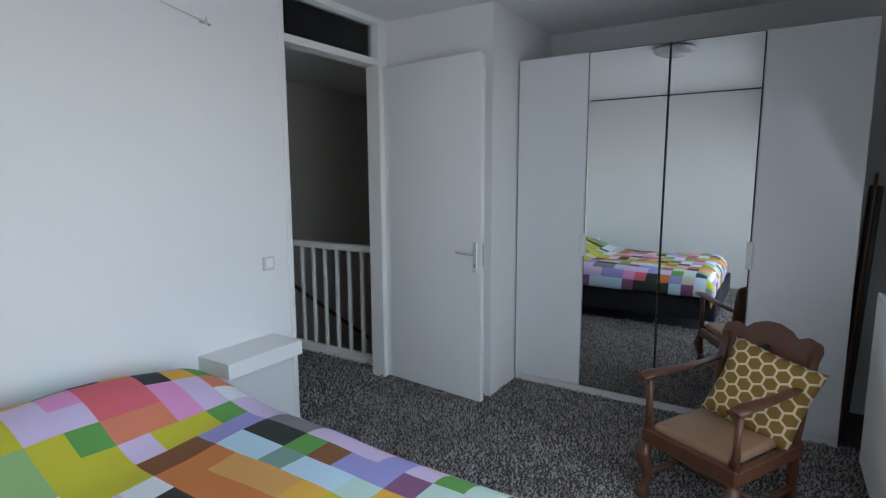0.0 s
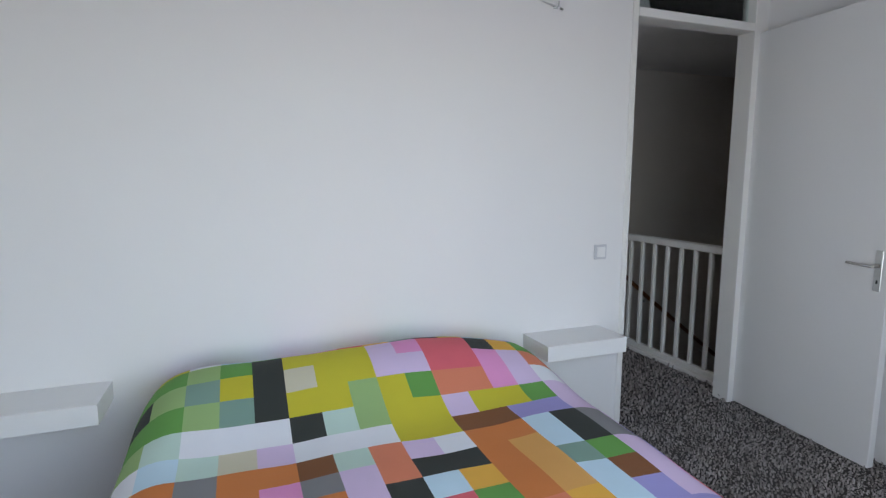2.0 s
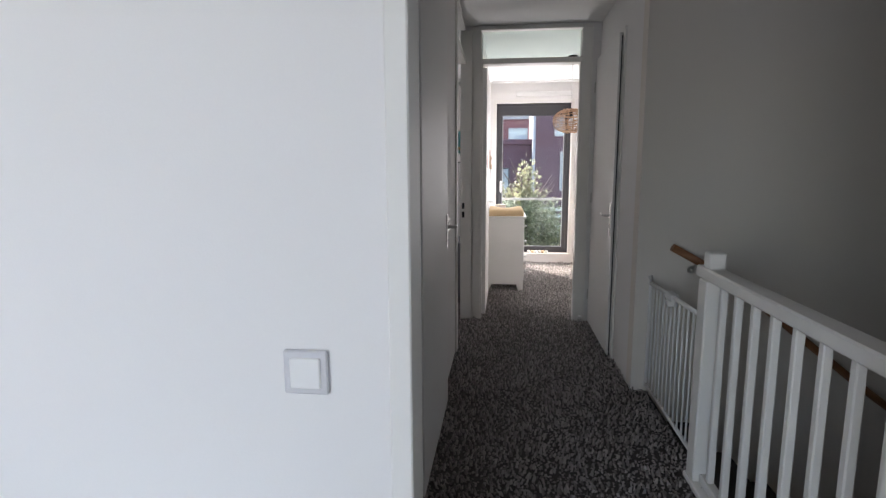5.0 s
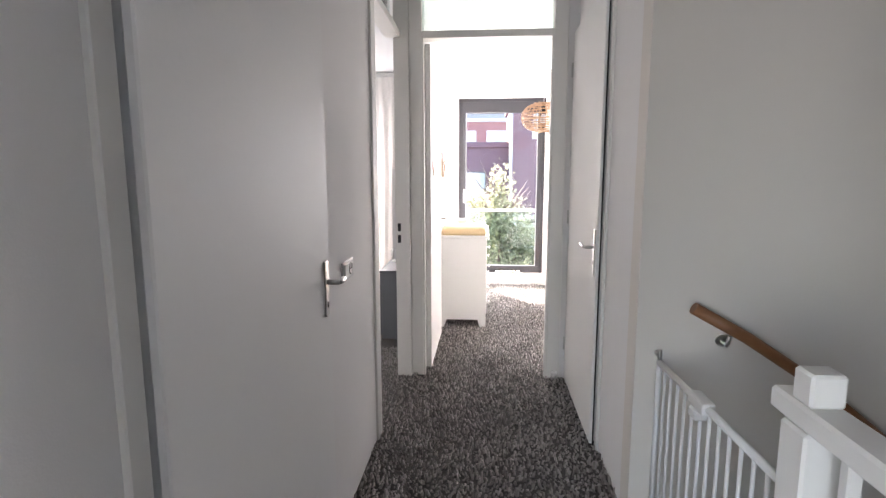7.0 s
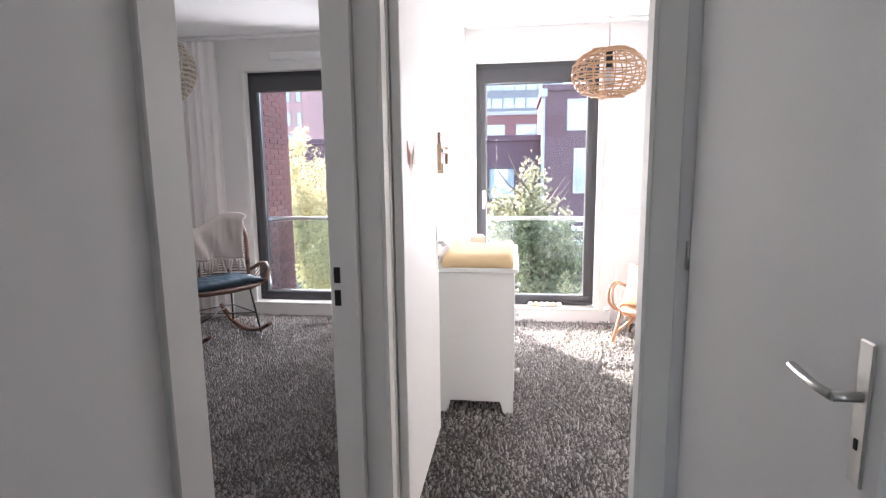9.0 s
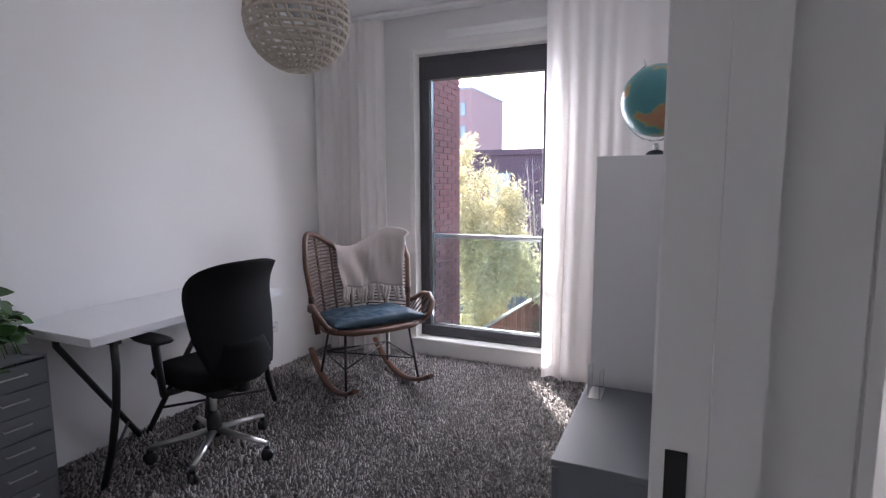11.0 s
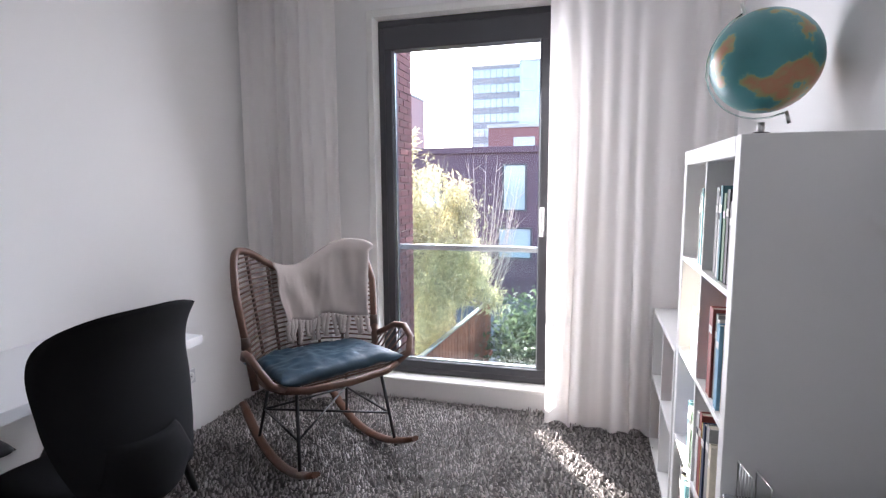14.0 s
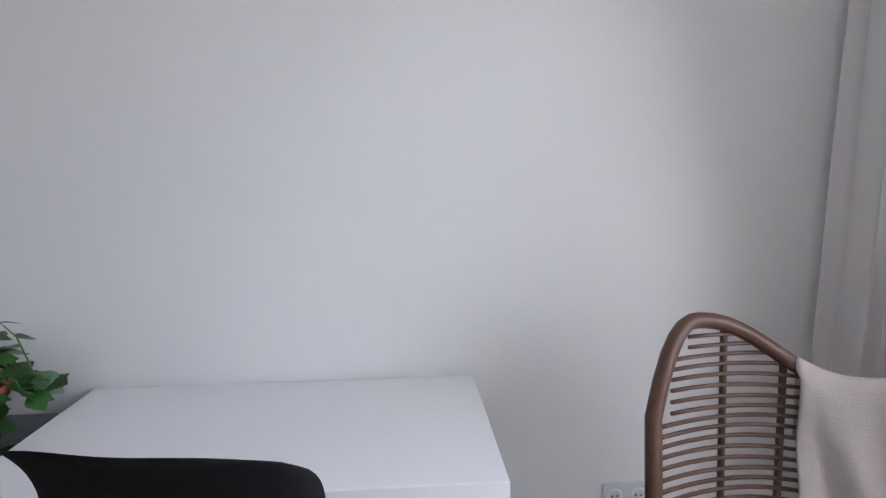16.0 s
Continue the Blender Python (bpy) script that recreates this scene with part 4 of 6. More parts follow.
RKM = pose(-7.83, 0.835, 0, 0, 0, -36)
M_blue = mat("petrol_blue_velvet", (0.012, 0.046, 0.076), 0.5, var=0.3, scale=9, bump=0.25, bscale=60, fine=0.1, Sheen_Weight=0.05)
sc = part("seat_cushion", pillow_mesh(0.64, 0.51, 0.092, 44), M_blue)
for v in sc.data.vertices:
    q = Vector((v.co.x, 0, v.co.z))
    crease = abs(noise.noise(q * 6.5 + Vector((2, 0, 1))))
    v.co.y += 0.016 * noise.noise(q * 7) + 0.014 * (crease - 0.25) + 0.007 * noise.noise(q * 26) + 0.005 * abs(noise.noise(q * 15))
sc.matrix_basis = RKM @ pose(0.0, 0.04, 0.492, 94, 0, 0)
tagged(sc, "creased petrol blue seat cushion on the rocking chair", "cushion")

# throw over the back
M_throw = mat("beige_wool_throw", (0.56, 0.50, 0.47), 0.95, var=0.08, scale=10, bump=0.5, bscale=300, fine=0.06)
th = thing("throw_blanket", -7.83, 0.835, 0, -36, "beige fringed throw draped over the rocking chair", "blanket")
bm = bmesh.new()
U0, U1, nth = -1.0, 0.27, 44
hem = []
g = []
for i in range(nth + 1):
    u = U0 + (U1 - U0) * i / nth
    zt = rock_top(max(u, -0.84)) + 0.012 - 0.6 * max(0.0, -0.90 - u) ** 1.5
    zb = 0.655 - 0.02 * u + 0.010 * math.sin(9 * u)
    tyn = 0.564 * abs(u) ** 1.4 * (1 if u > 0 else -1)
    nv_ = Vector((-tyn, 0.385, 0)).normalized()
    r = []
    for j in range(6):
        r.append(bm.verts.new(rock_back(u, zt - 0.03 - 0.16 * (5 - j) / 5) + Vector((0, -0.035, 0))))
    for j in range(5):
        a = j / 4 * math.pi
        r.append(bm.verts.new(rock_back(u, zt - 0.01) + Vector((0, -0.03 * math.cos(a), 0.022 * math.sin(a)))))
    for j in range(1, 19):
        s = j / 18
        grow = min(1.0, s * 2.2)
        fold = 0.013 * math.sin(13 * u + 3.5 * s) + 0.020 * noise.noise(Vector((u * 5, s * 1.6, 1))) + 0.012 * noise.noise(Vector((u * 13, s * 2.4, 5)))
        q = rock_back(u, zt - 0.012 - (zt - zb) * s)
        r.append(bm.verts.new(q + nv_ * (0.034 + grow * fold + 0.03 * s)))
    g.append(r)
    hem.append((u, zb, nv_))
for i in range(nth):
    for j in range(len(g[0]) - 1):
        f = bm.faces.new((g[i][j], g[i + 1][j], g[i + 1][j + 1], g[i][j + 1]))
        f.smooth = True
bmesh.ops.recalc_face_normals(bm, faces=bm.faces)
ends = [r[-1].co.copy() for r in g]
cloth = part("cloth", bm, M_throw, th)
sol = cloth.modifiers.new("thickness", "SOLIDIFY")
sol.thickness = 0.006
rnd = random.Random(4)
for i in range(1, nth, 2):
    p = ends[i]
    u, zb, nv_ = hem[i]
    dx, ln = rnd.uniform(-0.035, 0.035), rnd.uniform(0.095, 0.14)
    drop = [rock_back(u, zb - ln * k) + nv_ * 0.062 + Vector((dx * k, 0, 0)) for k in (0.35, 0.7, 1.0)]
    part("tassel", tube([p, drop[0], drop[1] + Vector((0.005, 0.004, 0)), drop[2]], 0.0125, 6, taper=[0.6, 1.15, 0.8, 1.15]), M_throw, th)

# curtains
M_sheer = bpy.data.materials.new("sheer_white_curtain")
M_sheer.use_nodes = True
NS, LS = M_sheer.node_tree.nodes, M_sheer.node_tree.links
df, tl, mxs = NS.new("ShaderNodeBsdfDiffuse"), NS.new("ShaderNodeBsdfTranslucent"), NS.new("ShaderNodeMixShader")
wv = NS.new("ShaderNodeTexNoise")
wv.inputs["Scale"].default_value = 220
bps = NS.new("ShaderNodeBump")
bps.inputs["Strength"].default_value, bps.inputs["Distance"].default_value = 0.2, 0.003
LS.new(wv.outputs["Fac"], bps.inputs["Height"])
LS.new(bps.outputs[0], df.inputs["Normal"])
df.inputs[0].default_value, tl.inputs[0].default_value = (0.94, 0.91, 0.895, 1), (0.94, 0.91, 0.89, 1)
mxs.inputs[0].default_value = 0.40
LS.new(df.outputs[0], mxs.inputs[1])
LS.new(tl.outputs[0], mxs.inputs[2])
LS.new(mxs.outputs[0], NS["Material Output"].inputs[0])


def curtain(x, y0, y1, z0, z1, folds, amp, label, seed, group):
    t = thing("curtain", x, y0, 0, 0, label, "curtain", group)
    bm = bmesh.new()
    n, m = folds * 10, 26
    g = []
    for i in range(n + 1):
        u = i / n
        r = []
        for j in range(m + 1):
            v = j / m
            ph = 2 * math.pi * folds * (u + 0.045 * noise.noise(Vector((u * 4.3, v * 0.9, seed))) + 0.014 * noise.noise(Vector((u * 11, v * 2.2, seed))))
            a = amp * (0.35 + 0.65 * (1 - v) ** 0.6) * max(0.12, 0.62 + 1.1 * noise.noise(Vector((u * folds * 0.55, seed, 2.0 + v * 0.8))))
            dx = a * math.sin(ph) + 0.022 * noise.noise(Vector((u * 3.5, v * 1.2, seed + 3)))
            dy = 0.35 * a * math.cos(ph) + 0.02 * (1 - v) * noise.noise(Vector((u * 3, 0, seed)))
            edge_ = z0 + 0.012 * math.sin(ph * 0.5) if j == 0 else z0 + (z1 - z0) * v
            r.append(bm.verts.new((dx, u * (y1 - y0) + dy, edge_)))
        g.append(r)
    for i in range(n):
        for j in range(m):
            f = bm.faces.new((g[i][j], g[i + 1][j], g[i + 1][j + 1], g[i][j + 1]))
            f.smooth = True
    part("cloth", bm, M_sheer, t)
    for i in range(folds):
        part("curtain_hook", box(-0.004, 0.004, (i + 0.5) / folds * (y1 - y0) - 0.004, (i + 0.5) / folds * (y1 - y0) + 0.004, z1, z1 + 0.025, 0), M_whitefoil, t)
    return t


curtain(-8.36, 0.065, 0.70, 0.03, 2.585, 8, 0.036, "long off-white sheer curtain drawn beside the window", 1.0, "study curtains")
curtain(-8.40, 1.915, 2.80, 0.012, 2.585, 8, 0.026, "long sunlit off-white sheer curtain beside the window", 6.0, "study curtains")


def curtain_rail(y0, y1, label):
    t = thing("curtain_rail", -8.38, y0, 2.61, 0, label, "curtain rail")
    part("rail", box(-0.011, 0.011, 0, y1 - y0, 0, 0.022, 0.003), M_whitefoil, t)
    for k in range(3):
        part("bracket", box(-0.012, 0.012, 0.2 + k * (y1 - y0 - 0.4) / 2, 0.23 + k * (y1 - y0 - 0.4) / 2, 0.022, 0.03, 0), M_whitefoil, t)


curtain_rail(0.07, 2.84, "white curtain rail along the study ceiling")
curtain_rail(2.97, 5.28, "white curtain rail along the nursery ceiling")

# shelving
M_spines = [mat("book_" + n, c, 0.6, var=0.15, scale=30, fine=0.06, bump=0.1) for n, c in (("teal", (0.07, 0.20, 0.22)), ("red", (0.28, 0.06, 0.05)), ("cream", (0.62, 0.56, 0.45)), ("navy", (0.03, 0.045, 0.10)), ("grey", (0.28, 0.28, 0.27)),
                                                                                                             ("sky", (0.20, 0.42, 0.58)), ("mustard", (0.50, 0.35, 0.08)), ("white", (0.72, 0.71, 0.68)), ("green", (0.10, 0.22, 0.10)), ("black", (0.02, 0.02, 0.022)))]
M_paper = mat("book_paper", (0.72, 0.67, 0.56), 0.9, var=0.06, scale=60, stretch=(1, 1, 20), fine=0.05)
rnd = random.Random(11)


def book(x, y, z, w, d, h, tilt, m, what):
    t = thing("book", x, y, z, 0, what, "book", "books on the shelves")
    R = pose(0, 0, 0, 0, tilt, 0)
    part("cover", moved(join(box(0, 0.0025, 0, d, 0, h, 0), box(w - 0.0025, w, 0, d, 0, h, 0), box(0.0025, w - 0.0025, 0, 0.004, 0, h, 0.001)), R), m, t)
    part("page_block", moved(box(0.0026, w - 0.0026, 0.0041, d - 0.006, 0.004, h - 0.004, 0), R), M_paper, t)
    part("spine_band", moved(box(0.004, w - 0.004, -0.0012, -0.0002, h * 0.72, h * 0.80, 0), R), M_spines[7] if m is not M_spines[7] else M_spines[9], t)


COL = ("teal", "red", "cream", "navy", "grey", "sky blue", "mustard", "white", "dark green", "black")


def books(x0, x1, yf, z, lo, hi, depth, from_right=False):
    x = x0
    while True:
        w = rnd.uniform(0.016, 0.04)
        if x + w > x1:
            break
        k = rnd.randrange(10)
        book(x, yf + rnd.uniform(0.02, 0.05), z, w, depth * rnd.uniform(0.85, 1.0), rnd.uniform(lo, hi), 0, M_spines[k], f"{COL[k]} book standing upright on a white shelf")
        x += w + 0.001


def cube_shelf(name, x, y, cols, rows, label, pitch=0.348, outer=0.05, depth=0.385):
    t = thing(name, x, y, 0, 0, label, "shelving unit")
    W, H = cols * pitch + 0.016 * 0 + 2 * outer - 0.016, rows * pitch + 2 * outer - 0.016
    part("side_panel", box(0, outer, 0, depth, 0, H, 0.002), M_whitefoil, t)
    part("side_panel", box(W - outer, W, 0, depth, 0, H, 0.002), M_whitefoil, t)
    part("top_panel", box(outer + 0.0005, W - outer - 0.0005, 0, depth, H - outer, H, 0.002), M_whitefoil, t)
    part("bottom_panel", box(outer + 0.0005, W - outer - 0.0005, 0, depth, 0, outer, 0.002), M_whitefoil, t)
    for r in range(1, rows):
        zz = outer + r * pitch - 0.016
        part("shelf", box(outer + 0.0005, W - outer - 0.0005, 0.001, depth - 0.001, zz, zz + 0.016, 0.001), M_whitefoil, t)
    for c in range(1, cols):
        for r in range(rows):
            xx, zz = outer + c * pitch - 0.016, outer + r * pitch
            part("divider", box(xx, xx + 0.016, 0.002, depth - 0.002, zz + 0.0005, zz + pitch - 0.0165, 0.001), M_whitefoil, t)
    return t


cube_shelf("shelving_unit", -7.655, 2.48, 2, 4, "tall white cube shelving unit half filled with books")
lowx = -8.367
cube_shelf("low_shelving_unit", lowx, 2.475, 2, 2, "low white cube shelving unit with books and a basket", 0.348, 0.02)
SX = -7.655


def shelve(c, r, a, row):
    """Stands books side by side in one cell of the tall unit; row holds (width, height, colour)."""
    x = SX + 0.05 + c * 0.348 + a
    for w, h, k in row:
        book(x, 2.483 + rnd.uniform(0.004, 0.014), 0.05 + r * 0.348 + 0.001, w, 0.21, h, 0, M_spines[k], f"{COL[k]} book standing upright on a white shelf")
        x += w + 0.0015


shelve(0, 3, 0.215, [(0.018, 0.235, 9), (0.024, 0.25, 0), (0.022, 0.25, 7), (0.03, 0.25, 9)])
shelve(1, 3, 0.10, [(0.03, 0.255, 4), (0.034, 0.23, 7), (0.022, 0.26, 0), (0.028, 0.24, 8), (0.03, 0.25, 9), (0.04, 0.22, 4)])
shelve(0, 2, 0.20, [(0.05, 0.20, 2), (0.03, 0.18, 7)])
shelve(1, 2, 0.115, [(0.045, 0.26, 1), (0.03, 0.25, 4), (0.022, 0.24, 7), (0.034, 0.235, 5), (0.018, 0.24, 2), (0.03, 0.25, 7), (0.03, 0.23, 3)])
shelve(0, 1, 0.19, [(0.02, 0.20, 3), (0.022, 0.22, 0), (0.03, 0.21, 7), (0.024, 0.20, 8)])
shelve(1, 1, 0.02, [(0.03, 0.25, 7), (0.034, 0.26, 1), (0.02, 0.24, 6), (0.03, 0.25, 3), (0.04, 0.26, 4), (0.03, 0.22, 2)])
shelve(1, 0, 0.02, [(0.05, 0.26, 4), (0.05, 0.27, 3), (0.045, 0.26, 9), (0.05, 0.25, 7)])
shelve(0, 0, 0.08, [(0.05, 0.26, 9), (0.05, 0.25, 2), (0.045, 0.26, 0)])
books(lowx + 0.02 + 0.348 + 0.20, lowx + 0.02 + 0.348 + 0.32, 2.50, 0.02 + 0.348 + 0.001, 0.2, 0.26, 0.22)
bk = thing("storage_basket", lowx + 0.185, 2.66, 0.021, 0, "woven seagrass basket in the low shelving unit", "basket")
for i in range(14):
    s = 0.125 + 0.012 * math.sin(i / 13 * 1.5)
    part("coil", tube([(-s, -s, 0.012 + 0.0185 * i), (s, -s, 0.012 + 0.0185 * i), (s, s, 0.012 + 0.0185 * i), (-s, s, 0.012 + 0.0185 * i)], 0.0105, 6, closed=True), M_rattan_light, bk)
part("base", box(-0.12, 0.12, -0.12, 0.12, 0, 0.01, 0.002), M_rattan_light, bk)

# grey cabinet beside the shelves
M_greymetal = mat("grey_lacquered_steel", (0.15, 0.16, 0.175), 0.4, var=0.04, scale=4, fine=0.02, bump=0.04, bscale=300)
gc = thing("grey_cabinet", -6.835, 2.475, 0, 0, "low dark grey cabinet beside the shelving unit", "cabinet")
part("body", box(0, 0.61, 0.02, 0.37, 0, 0.585, 0.002), M_greymetal, gc)
part("top_panel", box(-0.002, 0.615, 0.0, 0.375, 0.586, 0.606, 0.002), M_greymetal, gc)
for k in range(2):
    dd = part("door", box(0.005 + 0.304 * k, 0.303 + 0.304 * k, 0.001, 0.0195, 0.03, 0.58, 0.002), M_greymetal, gc)
    part("knob", moved(lathe([(0.006, 0), (0.006, 0.012), (0.012, 0.02), (0.001, 0.022)], 12), pose(0.27 + 0.07 * k, 0.001, 0.4, 90)), M_steel, dd)
rk = thing("wire_letter_rack", -6.82, 2.50, 0.606, 0, "small clear wire letter rack on the grey cabinet", "letter rack")
part("frame", join(tube([(0.01, 0, 0.0), (0.01, 0, 0.10), (0.12, 0, 0.12), (0.12, 0, 0.0)], 0.002, 6), tube([(0.01, 0.04, 0.0), (0.01, 0.04, 0.08), (0.12, 0.04, 0.10), (0.12, 0.04, 0.0)], 0.002, 6)), M_steel, rk)
for i in range(4):
    part("wire", tube([(0.03 + 0.022 * i, 0, 0.002), (0.03 + 0.022 * i, 0, 0.104 + 0.004 * i)], 0.0013, 5), M_steel, rk)
part("foot", box(0.005, 0.125, -0.005, 0.045, 0, 0.003, 0), M_steel, rk)

# globe
M_globe = bpy.data.materials.new("printed_globe")
M_globe.use_nodes = True
NG, LG = M_globe.node_tree.nodes, M_globe.node_tree.links
tg, ng, rg = NG.new("ShaderNodeTexCoord"), NG.new("ShaderNodeTexNoise"), NG.new("ShaderNodeValToRGB")
mg = NG.new("ShaderNodeMapping")
mg.inputs["Location"].default_value = (1.35, 0.4, 2.2)
LG.new(tg.outputs["Object"], mg.inputs["Vector"])
LG.new(mg.outputs[0], ng.inputs["Vector"])
ng.inputs["Scale"].default_value, ng.inputs["Detail"].default_value, ng.inputs["Roughness"].default_value = 6.5, 5, 0.5
els = rg.color_ramp.elements
els[0].position, els[0].color = 0.0, (0.035, 0.17, 0.19, 1)
els[1].position, els[1].color = 1.0, (0.38, 0.27, 0.09, 1)
for ps, c in ((0.53, (0.06, 0.24, 0.25, 1)), (0.555, (0.12, 0.30, 0.26, 1)), (0.565, (0.30, 0.30, 0.13, 1)), (0.62, (0.42, 0.19, 0.10, 1)), (0.70, (0.38, 0.24, 0.12, 1))):
    e = rg.color_ramp.elements.new(ps)
    e.color = c
LG.new(ng.outputs["Fac"], rg.inputs[0])
LG.new(rg.outputs[0], NG["Principled BSDF"].inputs["Base Color"])
NG["Principled BSDF"].inputs["Roughness"].default_value = 0.32
gl = thing("globe", -7.41, 2.66, 1.476, 0, "teal and orange world globe on a black stand", "globe")
part("base", join(lathe([(0.10, 0), (0.10, 0.012), (0.09, 0.018), (0.05, 0.02), (0.032, 0.04), (0.02, 0.045)], 28)), M_black, gl)
ball = bmesh.new()
bmesh.ops.create_uvsphere(ball, u_segments=40, v_segments=24, radius=0.158)
part("ball", ball, M_globe, gl, "printed teal and orange ball", pose(0, 0, 0.262, 0, 23, 60), smooth=True)
part("stem", tube([(0, 0, 0.04), (0, 0, 0.075)], 0.011, 10), M_steel, gl)
arc = []
for i in range(13):
    a = radians(-113 + 180 * i / 12)
    arc.append((0.175 * math.cos(a + math.pi), 0.0, 0.262 + 0.175 * math.sin(a)))
part("meridian", moved(tube(arc, 0.008, 6, flat=0.35), pose(0, 0, 0, 0, 0, 60)), M_glass_green, gl, "clear plastic meridian")
part("axis_pin", moved(join(tube([(0.067, 0, 0.262 - 0.158), (0.077, 0, 0.262 - 0.195)], 0.006), tube([(-0.067, 0, 0.262 + 0.158), (-0.077, 0, 0.262 + 0.192)], 0.006)), pose(0, 0, 0, 0, 0, 60)), M_steel, gl)

# hanging ball lamp
M_weave = mat("pale_woven_fibre", (0.58, 0.52, 0.44), 0.9, var=0.1, scale=20, fine=0.08)
LX, LY, LZ = -6.44, 1.467, 1.975
lp = thing("pendant_lamp", LX, LY, LZ, 0, "round pale woven fibre pendant lamp", "pendant lamp")
part("cord", tube([(0, 0, 0.18), (0, 0, CEIL - LZ)], 0.004, 6), M_whitefoil, lp)
part("ceiling_cup", lathe([(0.05, CEIL - LZ - 0.03), (0.055, CEIL - LZ - 0.001)], 18), M_whitefoil, lp)
sh = part("shade", tube([(0.06 * math.cos(a), 0.06 * math.sin(a), 0.178) for a in [2 * math.pi * i / 16 for i in range(16)]], 0.006, 6, closed=True), M_weave, lp)
rings = []
for k in range(1, 22):
    th_ = math.pi * k / 22
    rings.append(tube([(0.186 * math.sin(th_) * math.cos(a) * (1 + 0.012 * math.sin(14 * a + k * 2.4)), 0.186 * math.sin(th_) * math.sin(a) * (1 + 0.012 * math.sin(14 * a + k * 2.4)), -0.186 * math.cos(th_)) for a in [2 * math.pi * i / 40 for i in range(40)]], 0.0052, 5, closed=True, flat=1.3))
for one in rings:
    part("woven_ring", one, M_weave, sh)
ribs = []
for k in range(26):
    a = 2 * math.pi * k / 26
    ribs.append(tube([(0.186 * math.sin(t_) * math.cos(a + 0.25 * math.sin(3 * t_)), 0.186 * math.sin(t_) * math.sin(a + 0.25 * math.sin(3 * t_)), -0.186 * math.cos(t_)) for t_ in [0.08 + 2.98 * i / 16 for i in range(17)]], 0.0055, 5))
for one in ribs:
    part("woven_rib", one, M_weave, sh)
part("bulb", moved(lathe([(0.012, 0.09), (0.02, 0.06), (0.032, 0.03), (0.03, 0.0), (0.015, -0.02), (0.001, -0.025)], 16), pose(0, 0, 0.03)), mat("opal_glass", (0.62, 0.63, 0.64), 0.25), lp)

# steel drawer unit with a plant
du = thing("drawer_unit", -5.935, 0.215, 0, 0, "slim grey steel drawer unit on castors", "drawer unit")
for nm, r_ in (("side_panel", (-0.14, -0.128, -0.15, 0.20, 0.05, 0.678)), ("side_panel", (0.128, 0.14, -0.15, 0.20, 0.05, 0.678)), ("top_panel", (-0.14, 0.14, -0.15, 0.20, 0.678, 0.69)), ("back_panel", (-0.128, 0.128, -0.15, -0.14, 0.05, 0.678)), ("bottom_panel", (-0.128, 0.128, -0.14, 0.195, 0.05, 0.06))):
    part(nm, box(*r_, 0.002), M_greymetal, du)
for i in range(6):
    z = 0.064 + 0.102 * i
    dr = part("drawer", box(-0.126, 0.126, 0.196, 0.212, z, z + 0.097, 0.002), M_greymetal, du)
    part("handle", join(box(-0.05, 0.05, 0.224, 0.230, z + 0.055, z + 0.061, 0.001), box(-0.05, -0.044, 0.212, 0.226, z + 0.055, z + 0.061, 0), box(0.044, 0.05, 0.212, 0.226, z + 0.055, z + 0.061, 0)), M_steel, dr)
for sx in (-0.11, 0.11):
    for sy in (-0.11, 0.17):
        part("castor", moved(lathe([(0.01, -0.01), (0.022, -0.008), (0.022, 0.008), (0.01, 0.01)], 14), pose(sx, sy, 0.022, 90)), M_black, du)
M_terra = mat("terracotta", (0.42, 0.13, 0.07), 0.8, var=0.15, scale=10, bump=0.2, fine=0.05)
M_leafy = mat("pothos_leaf", (0.035, 0.105, 0.022), 0.35, var=0.45, scale=16, fine=0.15, rand=0.35)
M_soil = mat("potting_soil", (0.03, 0.02, 0.014), 1.0, var=0.3, bump=0.8)
M_stem = mat("green_stem", (0.10, 0.20, 0.05), 0.6, var=0.2)
pl = thing("potted_plant", -5.90, 0.235, 0.69, 0, "trailing green pothos in a terracotta pot", "potted plant")
part("pot", lathe([(0.062, 0.0), (0.085, 0.12), (0.094, 0.122), (0.096, 0.15), (0.086, 0.152), (0.082, 0.13), (0.001, 0.128)], 28), M_terra, pl)
part("soil", lathe([(0.082, 0.131), (0.05, 0.136), (0.001, 0.138)], 20), M_soil, pl)


def leaf_mesh(L):
    bm = bmesh.new()
    prof = ((0, 0.0), (0.06, 0.20), (0.2, 0.40), (0.42, 0.43), (0.65, 0.31), (0.85, 0.13), (1.0, 0.0))
    mid = [bm.verts.new((0, L * a, -0.10 * L * a * a)) for a, _ in prof]
    for s in (-1, 1):
        rim_ = [bm.verts.new((s * L * w, L * (a - (0.10 if 0 < a < 0.15 else 0)), 0.10 * L * w - 0.14 * L * a * a)) for a, w in prof[1:-1]]
        rim_ = [mid[0]] + rim_ + [mid[-1]]
        for i in range(len(prof) - 1):
            q = [mid[i], mid[i + 1], rim_[i + 1], rim_[i]]
            q = list(dict.fromkeys(q))
            f = bm.faces.new(q if s > 0 else q[::-1])
            f.smooth = True
    return bm


